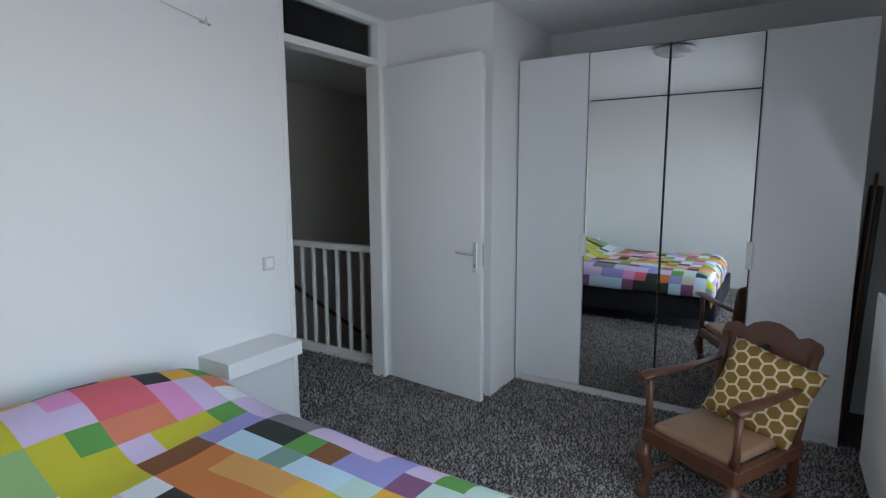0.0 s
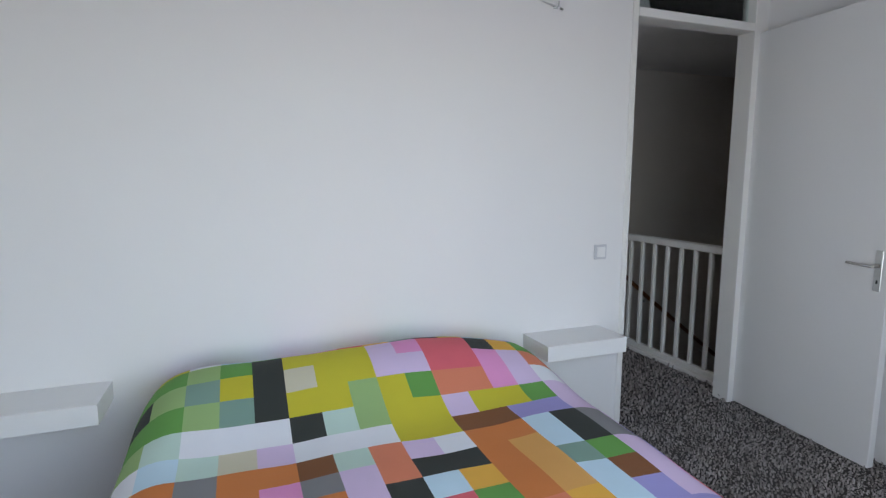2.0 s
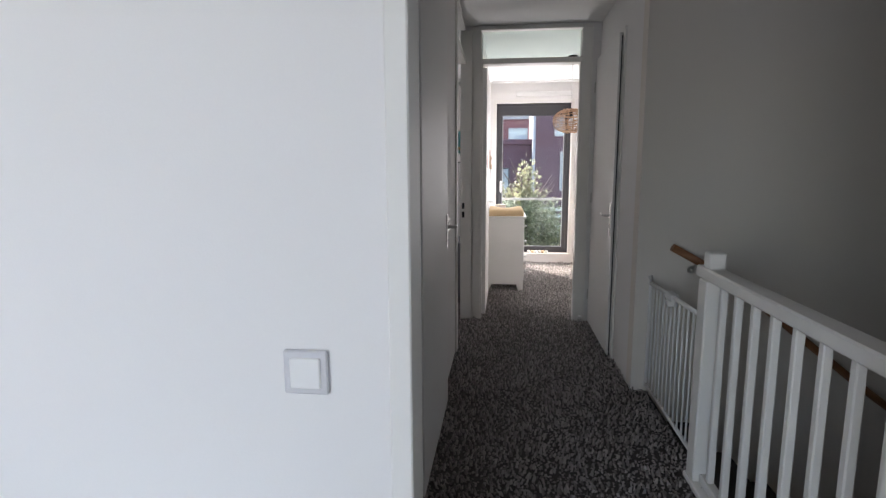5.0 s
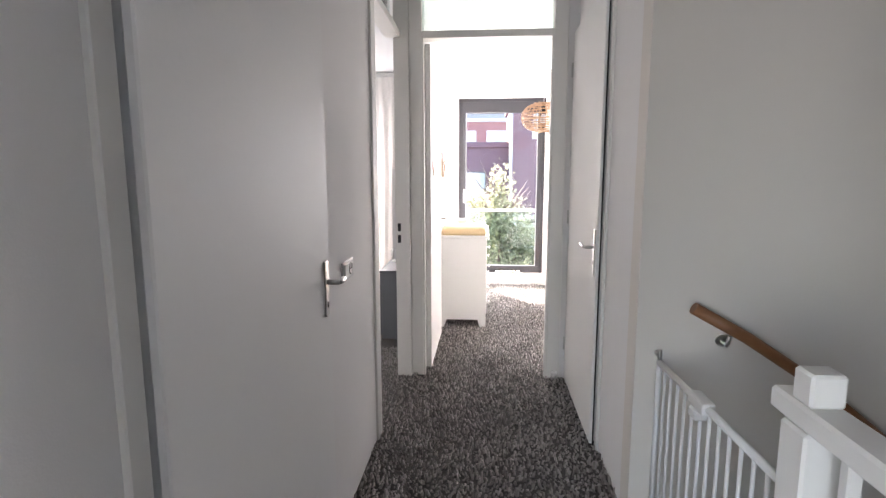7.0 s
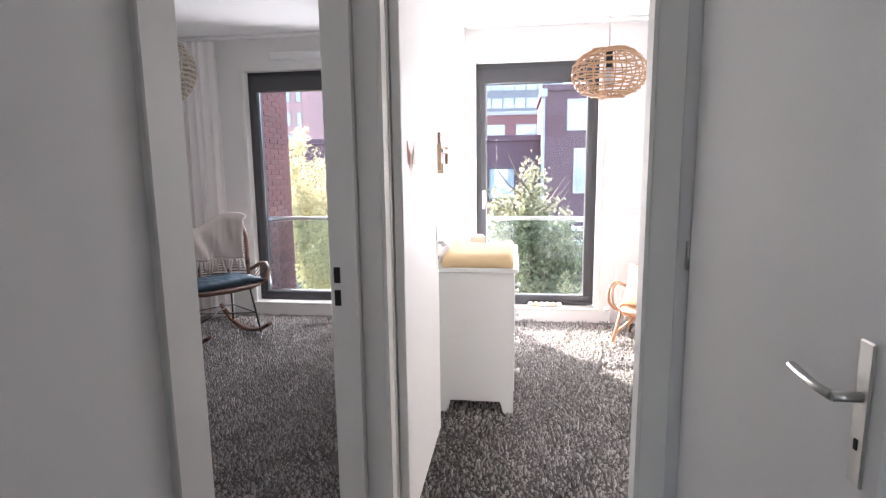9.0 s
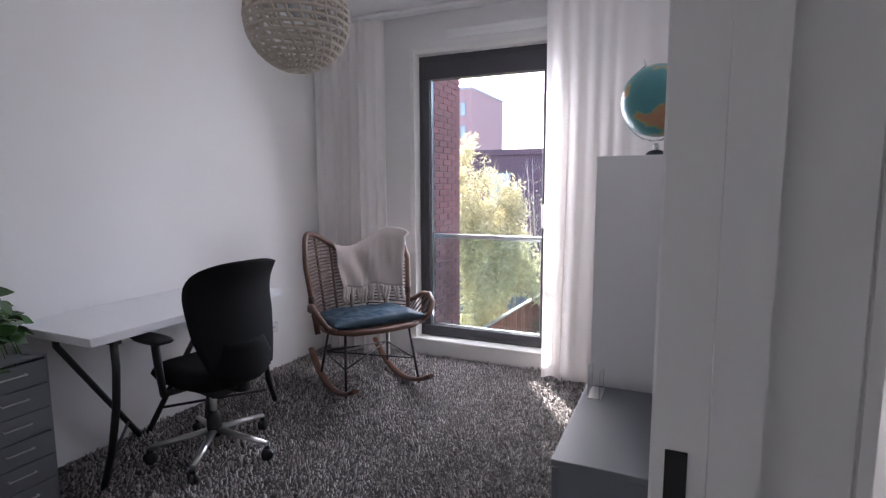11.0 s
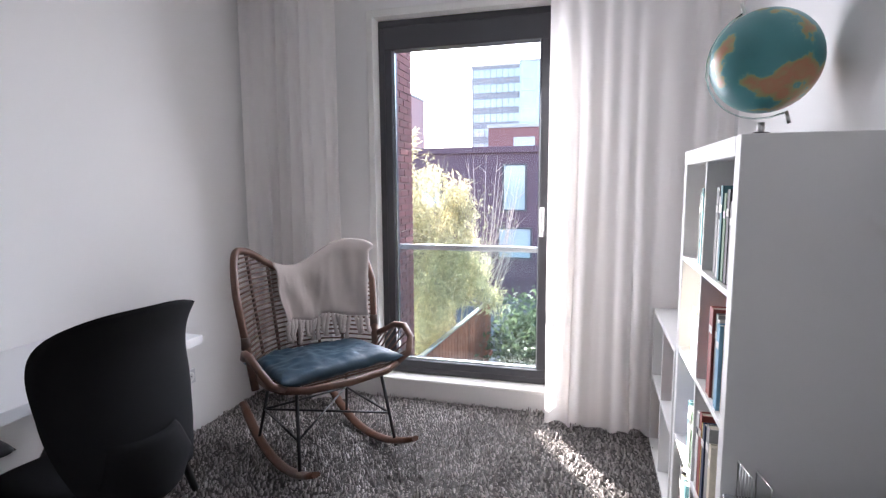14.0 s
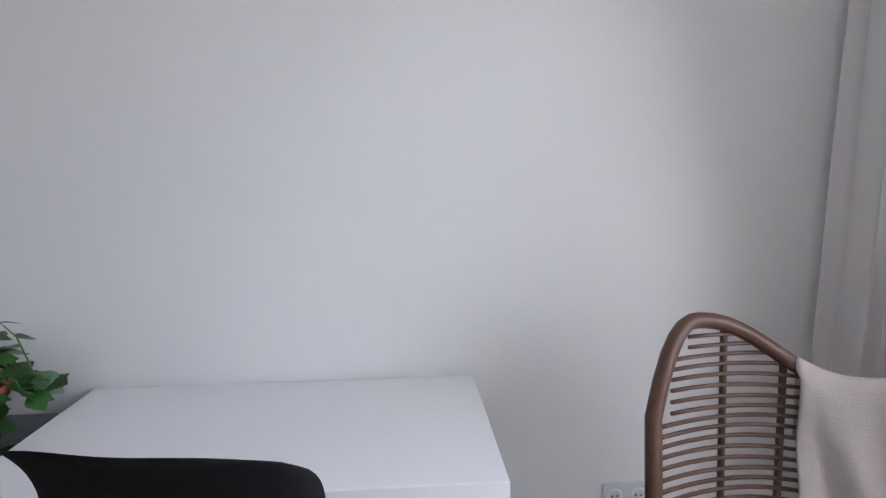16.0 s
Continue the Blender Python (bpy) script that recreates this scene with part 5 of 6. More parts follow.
leaf_data = []
for L in (0.05, 0.065, 0.08):
    me = bpy.data.meshes.new("leaf")
    b = leaf_mesh(L)
    b.to_mesh(me)
    b.free()
    me.materials.append(M_leafy)
    leaf_data.append(me)
rnd = random.Random(3)
stems = []
for k in range(17):
    a = rnd.uniform(0, 2 * math.pi)
    trail = k % 3 == 0
    reach = rnd.uniform(0.09, 0.165)
    pts = [Vector((0.03 * math.cos(a), 0.03 * math.sin(a), 0.13))]
    up = rnd.uniform(0.06, 0.20) if not trail else 0.05
    endz = 0.02 - rnd.uniform(0, 0.05) if trail else 0.14 + up * 0.6
    out = Vector((math.cos(a), math.sin(a) * (0.75 if math.sin(a) < 0 else 1.0), 0))
    if trail:
        out.y = abs(out.y)
    for i in range(1, 6):
        f_ = i / 5
        z = 0.13 + up * math.sin(math.pi * min(1, f_ * 1.2)) if not trail else 0.13 + 0.07 * math.sin(math.pi * f_) - 0.14 * f_ ** 2
        pts.append(out * (0.03 + reach * f_) + Vector((0, 0, z)))
    stems.append(tube(pts, 0.0022, 5))
    for i in range(1, 6):
        for _ in range(1 + (i > 3)):
            ob = new("leaf", leaf_data[rnd.randrange(3)])
            ob.parent = pl
            ob.matrix_basis = Matrix.Translation(pts[i]) @ Euler((rnd.uniform(-0.9, 0.5), rnd.uniform(-0.6, 0.6), a - math.pi / 2 + rnd.uniform(-1.0, 1.0))).to_matrix().to_4x4()
part("stems", join(*stems), M_stem, pl)

# ---------- nursery ----------
ct = thing("changing_table", -6.62, 2.955, 0, 180, "white wooden changing table with drawers", "changing table")
M_white_wood = mat("white_painted_wood", (0.79, 0.79, 0.77), 0.5, var=0.02, scale=4, stretch=(1, 1, 6), bump=0.08, bscale=60, fine=0.012)
# local x runs into the room's depth, local y is minus world y
for x in (0.0, 0.90):
    part("side_panel", prism([(0.0, 0.0), (-0.05, 0.0), (-0.07, 0.075), (-0.36, 0.075), (-0.38, 0.0), (-0.435, 0.0), (-0.435, 0.84), (0.0, 0.84)], 0.022, "x", x), M_white_wood, ct)
part("tabletop", box(-0.02, 0.942, -0.462, 0.0, 0.842, 0.868, 0.005), M_white_wood, ct)
part("back_panel", box(0.023, 0.899, -0.012, -0.002, 0.08, 0.84, 0), M_white_wood, ct)
part("plinth_rail", box(0.023, 0.899, -0.43, -0.41, 0.07, 0.12, 0.002), M_white_wood, ct)
M_knob = mat("white_ceramic", (0.80, 0.80, 0.79), 0.2, var=0.01)
for i in range(4):
    z = 0.13 + 0.176 * i
    dr = part("drawer", box(0.028, 0.894, -0.442, -0.42, z, z + 0.168, 0.004), M_white_wood, ct)
    for kx in (0.15, 0.77):
        part("knob", moved(lathe([(0.007, 0), (0.007, 0.012), (0.016, 0.02), (0.013, 0.03), (0.001, 0.032)], 14), pose(kx, -0.442, z + 0.084, 90)), M_knob, dr)
M_yellow = mat("yellow_terry_cloth", (0.76, 0.57, 0.33), 0.95, var=0.06, scale=8, bump=0.7, bscale=350, fine=0.06)


def mat_block(lx, ly, h, dip):
    """A thick foam mat: flat below, rounded rim, a shallow trough along its length."""
    bm = bmesh.new()
    n, m = 28, 18
    g = []
    for i in range(n + 1):
        r = []
        for j in range(m + 1):
            u, v = math.sin((i / n - 0.5) * math.pi), math.sin((j / m - 0.5) * math.pi)
            k = max(0.0, (1 - abs(u) ** 14) * (1 - abs(v) ** 10)) ** 0.45
            z = h * (0.30 + 0.70 * k) - dip * (1 - v * v) * (1 - 0.5 * u) * k + 0.004 * noise.noise(Vector((3 * u, 3 * v, 0)))
            r.append(bm.verts.new((lx * u, ly * v, z)))
        g.append(r)
    for i in range(n):
        for j in range(m):
            bm.faces.new((g[i][j], g[i + 1][j], g[i + 1][j + 1], g[i][j + 1])).smooth = True
    rim_ = [g[i][0] for i in range(n)] + [g[n][j] for j in range(m)] + [g[i][m] for i in range(n, 0, -1)] + [g[0][j] for j in range(m, 0, -1)]
    low = [bm.verts.new((v.co.x * 0.985, v.co.y * 0.975, 0.0)) for v in rim_]
    for a in range(len(rim_)):
        b_ = (a + 1) % len(rim_)
        bm.faces.new((rim_[a], low[a], low[b_], rim_[b_])).smooth = True
    bm.faces.new(low)
    bmesh.ops.recalc_face_normals(bm, faces=bm.faces)
    return bm


cm = part("changing_mat", mat_block(0.375, 0.205, 0.088, 0.028), M_yellow)
cm.matrix_basis = pose(-6.99, 3.185, 0.8685)
tagged(cm, "soft yellow terry changing mat on the changing table", "changing mat")
tb = thing("tissue_box", -7.52, 3.12, 0.868, 12, "small pale printed box on the changing table", "box")
part("carton", box(-0.07, 0.07, -0.055, 0.055, 0, 0.075, 0.003), mat("pale_carton", (0.62, 0.56, 0.48), 0.8, var=0.15, scale=40), tb)
part("opening", box(-0.04, 0.04, -0.012, 0.012, 0.0752, 0.077, 0), M_trim, tb)

ws = thing("wall_shelf", -6.46, 2.95, 1.40, 0, "small wooden wall shelf with picture books", "shelf")
M_pine = mat("light_pine", (0.58, 0.43, 0.29), 0.55, var=0.2, scale=5, stretch=(1, 8, 8), fine=0.06)
part("shelf_board", box(-0.30, 0.0, 0, 0.07, 0, 0.015, 0.002), M_pine, ws)
part("front_lip", box(-0.30, 0.0, 0.060, 0.07, 0.016, 0.05, 0.002), M_pine, ws)
part("front_rail", box(-0.30, 0.0, 0.060, 0.07, 0.11, 0.13, 0.002), M_pine, ws)
for x in (-0.30, -0.012):
    part("bracket", box(x, x + 0.012, 0.0, 0.059, 0.016, 0.15, 0.002), M_pine, ws)
for i, (dx, w, h, k) in enumerate(((-0.26, 0.19, 0.25, 9), (-0.16, 0.14, 0.31, 7), (-0.20, 0.16, 0.20, 1))):
    pb = thing("picture_book", -6.46 + dx, 2.957 + 0.016 * i, 1.416, 0, f"{COL[k]} picture book leaning on a wall shelf", "book", "books on the wall shelf")
    part("cover", moved(join(box(0, w, 0, 0.003, 0, h, 0), box(0, w, 0.009, 0.012, 0, h, 0)), pose(0, 0.004, 0, 2)), M_spines[k], pb)
    part("page_block", moved(box(0.003, w - 0.003, 0.0031, 0.0089, 0.003, h - 0.003, 0), pose(0, 0.004, 0, 2)), M_paper, pb)

ty = thing("wooden_toy", FX - 0.015, 3.55, WZ0 - 0.002, 0, "pale wooden caterpillar toy on the sill", "toy")
for i in range(6):
    part("bead", moved(lathe([(0.008, 0), (0.024, 0.008), (0.028, 0.022), (0.022, 0.038), (0.006, 0.044)], 12), pose(-0.005 * (i % 2), 0.052 * i, 0)), M_pastel[2] if i % 3 == 1 else M_white_wood, ty)

nr = thing("tall_radiator", FX, 4.30, 0.13, 0, "tall flat white panel radiator on the outer wall", "radiator")
part("panel", box(0.05, 0.075, 0, 0.62, 0, 0.88, 0.006, 2), M_whitefoil, nr)
part("rear_panel", box(0.015, 0.035, 0.02, 0.60, 0.02, 0.86, 0.004), M_whitefoil, nr)
part("valve", join(tube([(0.045, -0.035, 0.02), (0.045, -0.035, -0.10)], 0.009), tube([(0.045, -0.035, 0.02), (0.045, 0.0, 0.02)], 0.009), moved(lathe([(0.018, 0), (0.018, 0.05), (0.01, 0.055)], 14), pose(0.05, -0.04, 0.02, 90))), M_whitefoil, nr)
part("pipe", join(tube([(0.045, 0.10, 0.0), (0.045, 0.10, -0.13)], 0.008), tube([(0.045, 0.15, 0.0), (0.045, 0.15, -0.13)], 0.008)), M_whitefoil, nr)
curtain(FX + 0.14, 4.66, 5.26, 0.015, 2.585, 6, 0.045, "white nursery curtain hanging to the floor", 9.0, "nursery curtain")

# rattan child's chair
M_cane_red = mat("varnished_cane", (0.46, 0.235, 0.135), 0.4, var=0.2, scale=14, fine=0.1, bump=0.2, bscale=90)
rc = thing("rattan_chair", -8.05, 4.45, 0, 62, "small varnished cane armchair with a printed cushion", "chair")
ringp = [(0.205 * math.cos(a), 0.185 * math.sin(a), 0.27) for a in [2 * math.pi * i / 24 for i in range(24)]]
part("seat_ring", tube(ringp, 0.0145, 8, closed=True), M_cane_red, rc)
part("lower_ring", tube([(x * 0.96, y * 0.96, z - 0.027) for x, y, z in ringp], 0.010, 8, closed=True), M_cane_red, rc)
part("seat_weave", lathe([(0.19, 0.262), (0.19, 0.27), (0.05, 0.268), (0.001, 0.267)], 24), M_cane_red, rc)
for sx in (-1, 1):
    part("leg", tube([(sx * 0.15, -0.12, 0.27), (sx * 0.195, -0.175, 0.0)], 0.0135, 8), M_cane_red, rc)
    part("leg", tube([(sx * 0.14, 0.13, 0.27), (sx * 0.17, 0.19, 0.0)], 0.0135, 8), M_cane_red, rc)
    hoop = [(0.165, -0.10, 0.268), (0.195, -0.165, 0.29), (0.222, -0.205, 0.345), (0.235, -0.205, 0.41), (0.238, -0.16, 0.462), (0.235, -0.08, 0.485), (0.222, 0.01, 0.475), (0.205, 0.09, 0.445), (0.19, 0.16, 0.41)]
    part("arm", tube([(sx * x, y, z) for x, y, z in hoop], 0.0125, 8), M_cane_red, rc)
    part("arm_lining", tube([(sx * (x - 0.026), y * 0.93, z - 0.004) for x, y, z in hoop], 0.009, 8), M_cane_red, rc)
    part("back_post", tube([(sx * 0.155, 0.13, 0.27), (sx * 0.19, 0.205, 0.58)], 0.0135, 8), M_cane_red, rc)
    part("brace", tube([(sx * 0.183, -0.16, 0.08), (sx * 0.03, -0.02, 0.25)], 0.009, 6), M_cane_red, rc)
    part("brace", tube([(sx * 0.162, 0.172, 0.08), (sx * 0.03, 0.03, 0.25)], 0.009, 6), M_cane_red, rc)
for k, r_ in ((0, 0.0135), (1, 0.011), (2, 0.011)):
    z, w_, y_ = 0.585 - 0.026 * k, 0.192 - 0.003 * k, 0.206 - 0.006 * k
    part("back_rail", tube([(-w_, y_, z), (-w_ * 0.5, y_ + 0.026, z + 0.008), (0, y_ + 0.034, z + 0.01), (w_ * 0.5, y_ + 0.026, z + 0.008), (w_, y_, z)], r_, 8), M_cane_red, rc)
for k in range(5):
    x = -0.12 + 0.06 * k
    part("back_stake", tube([(x * 0.9, 0.16, 0.27), (x, 0.235 - 1.3 * x * x, 0.53)], 0.006, 6), M_cane_red, rc)
M_print = mat("printed_cotton", (0.78, 0.72, 0.55), 0.9, var=0.3, scale=26, fine=0.05, bump=0.2, bscale=300)
pc = part("printed_cushion", pillow_mesh(0.35, 0.35, 0.12, 14), M_print)
pc.matrix_basis = pose(-8.05, 4.45, 0, 0, 0, 62) @ pose(-0.01, 0.085, 0.44, -17, 4, 0)
tagged(pc, "pale yellow printed cushion on the cane chair", "cushion")

# rattan pendant lamp
NX, NY, NZ = -6.8, 3.90, 1.935
nl = thing("rattan_pendant_lamp", NX, NY, NZ, 0, "open natural rattan pendant lamp", "pendant lamp")
part("cord", tube([(0, 0, 0.14), (0, 0, CEIL - NZ)], 0.003, 6), M_whitefoil, nl)
part("ceiling_cup", lathe([(0.045, CEIL - NZ - 0.03), (0.05, CEIL - NZ - 0.001)], 18), M_black, nl, "black ceiling cup")


def oval(t_):
    return 0.20 * math.sin(t_) ** 0.8 if math.sin(t_) > 0 else 0.0, -0.128 * math.cos(t_)


sh = part("shade", tube([(0.05 * math.cos(a), 0.05 * math.sin(a), 0.126) for a in [2 * math.pi * i / 16 for i in range(16)]], 0.006, 6, closed=True), M_rattan_light, nl)
hoops, bars = [], []
for k in range(1, 17):
    r_, z = oval(math.pi * k / 17)
    wob = rnd.uniform(0, 6)
    hoops.append(tube([((r_ + 0.004 * math.sin(3 * a + wob)) * math.cos(a), (r_ + 0.004 * math.sin(3 * a + wob)) * math.sin(a), z + 0.008 * math.sin(2 * a + wob)) for a in [2 * math.pi * i / 36 for i in range(36)]], 0.0042, 5, closed=True))
for k in range(22):
    a = 2 * math.pi * k / 22
    bars.append(tube([(oval(t_)[0] * math.cos(a), oval(t_)[0] * math.sin(a), oval(t_)[1]) for t_ in [0.12 + 2.9 * i / 14 for i in range(15)]], 0.004, 5))
for one in hoops:
    part("hoop", one, M_rattan_light, sh)
for one in bars:
    part("rib", one, M_rattan_light, sh)
part("socket", lathe([(0.018, 0.03), (0.018, 0.13), (0.008, 0.14)], 14), M_black, nl)
part("bulb", lathe([(0.001, -0.06), (0.02, -0.055), (0.035, -0.03), (0.03, 0.0), (0.014, 0.03)], 16), mat("opal_glass", (0.62, 0.63, 0.64), 0.25), nl)

# ---------- outside ----------
GZ = -3.1
M_ground = mat("courtyard_paving", (0.16, 0.15, 0.14), 0.95, var=0.25, scale=0.7, bump=0.4, bscale=20, fine=0.12)
structure("ground", boxes((-400, 400, -300, 300, GZ - 0.4, GZ)), M_ground, "grey paved courtyard outside", "ground")
# bright sky reflection is put into the panes' pale base colour
M_bglass = mat("pane_painted_sky", (0.34, 0.41, 0.44), 0.05, var=0.2, scale=0.4, spec=0.9)
M_bglass_g = mat("window_pane_green", (0.16, 0.22, 0.20), 0.08, var=0.2, scale=0.4, spec=1.0)
M_far_brick = mat("dark_purple_facade", (0.125, 0.072, 0.088), 0.9, var=0.12, scale=0.6, fine=0.12, bscale=9, stretch=(1, 1, 4), bump=0.2)
# distance haze is mixed into this pink
M_far_pink = mat("hazy_pink_brick", (0.40, 0.25, 0.24), 0.9, var=0.1, scale=0.6, fine=0.1, bscale=9, stretch=(1, 1, 4), bump=0.2)
M_tower = mat("grey_tower_cladding", (0.24, 0.245, 0.255), 0.9, var=0.08, scale=0.5, fine=0.05)
# red dulled in its base colour to stand for haze
M_far_red = mat("hazy_red_facade", (0.24, 0.115, 0.11), 0.9, var=0.12, scale=0.6, fine=0.12, bscale=9, stretch=(1, 1, 4), bump=0.2)
M_conc = mat("pale_concrete", (0.42, 0.42, 0.41), 0.9, var=0.08, scale=0.5, fine=0.05)


def block(name, x0, x1, y0, y1, z1, m, wins, label, frame=M_conc, parapet=0.25):
    """A building whose face looks along +x; wins are rows of (y, z, width, height)."""
    t = thing(name, x1, y0, GZ, 0, label, "building")
    part("wall", box(x0 - x1, 0, 0, y1 - y0, 0, z1 - GZ, 0), m, t)
    part("roof", box(x0 - x1 - 0.1, 0.1, -0.1, y1 - y0 + 0.1, z1 - GZ + 0.001, z1 - GZ + parapet, 0.02), M_conc if m is not M_far_brick else M_far_brick, t)
    for y, z, w, h in wins:
        y -= y0
        z -= GZ
        wd_ = part("window", boxes((0.002, 0.06, y - 0.07, y, z - 0.07, z + h + 0.07), (0.002, 0.06, y + w, y + w + 0.07, z - 0.07, z + h + 0.07), (0.002, 0.06, y, y + w, z - 0.07, z), (0.002, 0.06, y, y + w, z + h, z + h + 0.07)), frame, t)
        part("pane", box(0.002, 0.02, y + 0.001, y + w - 0.001, z + 0.001, z + h - 0.001, 0), M_bglass, wd_)
    return t


# terrace across the courtyard
block("terrace_house", -34, -26, -30.0, 4.45, 2.52, M_far_brick, [(-1.13, 0.36, 0.8, 1.68), (-1.3, -1.5, 1.2, 1.1), (-4.6, 0.3, 0.9, 1.5), (-8.2, 0.3, 1.2, 1.5), (2.4, 0.2, 1.0, 1.2), (-8.4, -2.9, 1.8, 2.2), (1.2, -2.7, 1.4, 2.1)], "dark purple brick terrace house across the courtyard", M_frame)
block("terrace_house", -31, -25, 4.55, 14.0, 4.32, M_far_brick, [(5.47, 2.9, 0.72, 1.05), (6.98, 2.9, 0.8, 1.1), (5.75, 0.5, 0.92, 1.6), (8.6, 0.3, 1.1, 1.7)], "tall dark purple brick house across the courtyard", M_conc)
block("red_house", -48, -42, -4.8, 9.0, 5.1, M_far_red, [(-3.0 + 2.2 * i, 3.3, 1.3, 1.1) for i in range(5)] + [(-3.0 + 2.2 * i, 0.6, 1.3, 1.4) for i in range(5)], "red brick flats behind the terrace", M_conc)
tw = [(-15.0 + 0.86 * c, 1.9 + 2.1 * r, 0.74, 1.15) for c in range(8) for r in range(8)]
block("tower_block", -96, -84, -15.3, -8.3, 18.2, M_tower, tw, "grey tower block with rows of windows", M_tower)
block("glass_tower", -95, -83.5, -8.2, -3.6, 18.5, M_bglass, [(-7.8, 1.9 + 2.1 * r, 1.7, 1.6) for r in range(8)], "pale blue glazed stair tower", M_conc)
tw2 = [(-3.2 + 1.7 * c, 2.6 + 2.6 * r, 1.4, 1.35) for c in range(8) for r in range(5)]
block("tower_block", -98, -86, -3.5, 10.5, 15.6, M_tower, tw2, "long grey block of flats in the distance", M_conc)
slots = [(-27.4 + 1.15 * c, 6.0 + 2.3 * r, 0.45, 1.2) for c in range(9) for r in range(2)] + [(-27.4 + 2.3 * c, 4.0, 1.7, 1.0) for c in range(4)]
block("far_pink_flats", -66, -56, -28.0, -17.0, 10.8, M_far_pink, slots, "tall pink brick flats in the distance, haze mixed into their colour", M_tower)

# downpipe on the terrace
dp = thing("downpipe", -24.95, 4.5, GZ, 0, "pale downpipe between two houses", "downpipe")
part("pipe", tube([(0.06, 0, 0), (0.06, 0, 7.2)], 0.07, 8), M_conc, dp)
part("hopper", box(-0.08, 0.2, -0.15, 0.15, 7.2, 7.5, 0.02), M_conc, dp)

# balustrades outside the two tall windows
for y0, y1, nm in ((W_S[0] - 0.25, W_S[1] + 0.3, "study"), (W_N[0] - 0.3, W_N[1] + 0.3, "nursery")):
    bl = thing("glass_balustrade", FX - 0.36, y0, 0, 0, f"glass balustrade with a steel rail outside the {nm} window", "balustrade", "glass balustrades")
    part("rail", box(-0.025, 0.025, 0, y1 - y0, 0.92, 0.955, 0.004), M_steel, bl)
    gp = part("pane", box(-0.006, 0.006, 0.01, y1 - y0 - 0.01, 0.05, 0.919, 0), M_glass_green, bl)
    gp.visible_shadow = False
    part("clamp", box(-0.02, 0.11, 0.0, 0.03, 0.05, 0.10, 0.003), M_steel, bl)
    part("clamp", box(-0.02, 0.11, y1 - y0 - 0.03, y1 - y0, 0.05, 0.10, 0.003), M_steel, bl)
    part("bottom_rail", box(-0.02, 0.02, 0, y1 - y0, 0.02, 0.049, 0.003), M_steel, bl)

# garden fence
M_fence = mat("stained_fence_boards", (0.26, 0.10, 0.06), 0.85, var=0.3, scale=3, stretch=(6, 6, 1), fine=0.15, bump=0.4, bscale=60, rand=0.25)
fc = thing("garden_fence", -9.6, 0.16, GZ, 0, "red-brown boarded garden fence with a grey cap", "fence")
dirx, diry = -0.9976, 0.0698
for i in range(39):
    x, y = dirx * 0.125 * i, diry * 0.125 * i
    part("board", moved(box(-0.055, 0.055, -0.011, 0.011, 0, 2.45, 0.003), pose(x, y, 0, 0, 0, 176)), M_fence, fc)
for z in (0.5, 1.5):
    part("rail", moved(box(-4.8, 0.05, 0.012, 0.05, z, z + 0.07, 0.004), pose(0, 0, 0, 0, 0, -4)), M_fence, fc)
part("cap", moved(box(-4.82, 0.06, -0.03, 0.04, 2.455, 2.48, 0.006), pose(0, 0, 0, 0, 0, -4)), M_steel, fc, "grey capping strip")


# planting
def leaf_cloud(name, clumps, n, size, m, label, category, stem_mat, seed, narrow=1.0, droop=0.3, stems=(), tags=("stems", "leaves")):
    """A shrub: stems, and many small leaves scattered round the clumps (x, y, z, rx, ry, rz)."""
    rng = np.random.default_rng(seed)
    t = thing(name, *clumps[0][:2], GZ, 0, label, category)
    ox, oy = clumps[0][:2]
    w = np.array([c[3] * c[4] * c[5] for c in clumps])
    which = rng.choice(len(clumps), n, p=w / w.sum())
    c = np.array(clumps)[which]
    d = rng.normal(size=(n, 3))
    d /= np.linalg.norm(d, axis=1)[:, None]
    rad = rng.random(n) ** 0.5 * (1 + 0.35 * rng.random(n) ** 3)
    ctr = c[:, :3] + d * c[:, 3:] * rad[:, None] - np.array([ox, oy, GZ])
    ax = rng.normal(size=(n, 3)) + np.array([0, 0, -droop])
    ax /= np.linalg.norm(ax, axis=1)[:, None]
    sd = np.cross(ax, rng.normal(size=(n, 3)))
    sd /= np.linalg.norm(sd, axis=1)[:, None]
    L = size * rng.uniform(0.6, 1.3, n)[:, None]
    W = L * 0.28 * narrow
    nrm = np.cross(ax, sd)
    v = np.stack([ctr, ctr + ax * L * 0.5 + sd * W + nrm * L * 0.06, ctr + ax * L, ctr + ax * L * 0.5 - sd * W + nrm * L * 0.06], axis=1).reshape(-1, 3)
    me = bpy.data.meshes.new("leaves")
    me.from_pydata(v.tolist(), [], np.arange(4 * n).reshape(-1, 4).tolist())
    me.materials.append(m)
    ob = new(tags[1], me)
    ob.parent = t
    tagged(ob, kind="stuff")
    if stems:
        part(tags[0], join(*[tube([Vector(p) - Vector((ox, oy, GZ)) for p in s], r, 6, taper=[1 - 0.8 * i / (len(s) - 1) for i in range(len(s))]) for s, r in stems]), stem_mat, t)
    return t


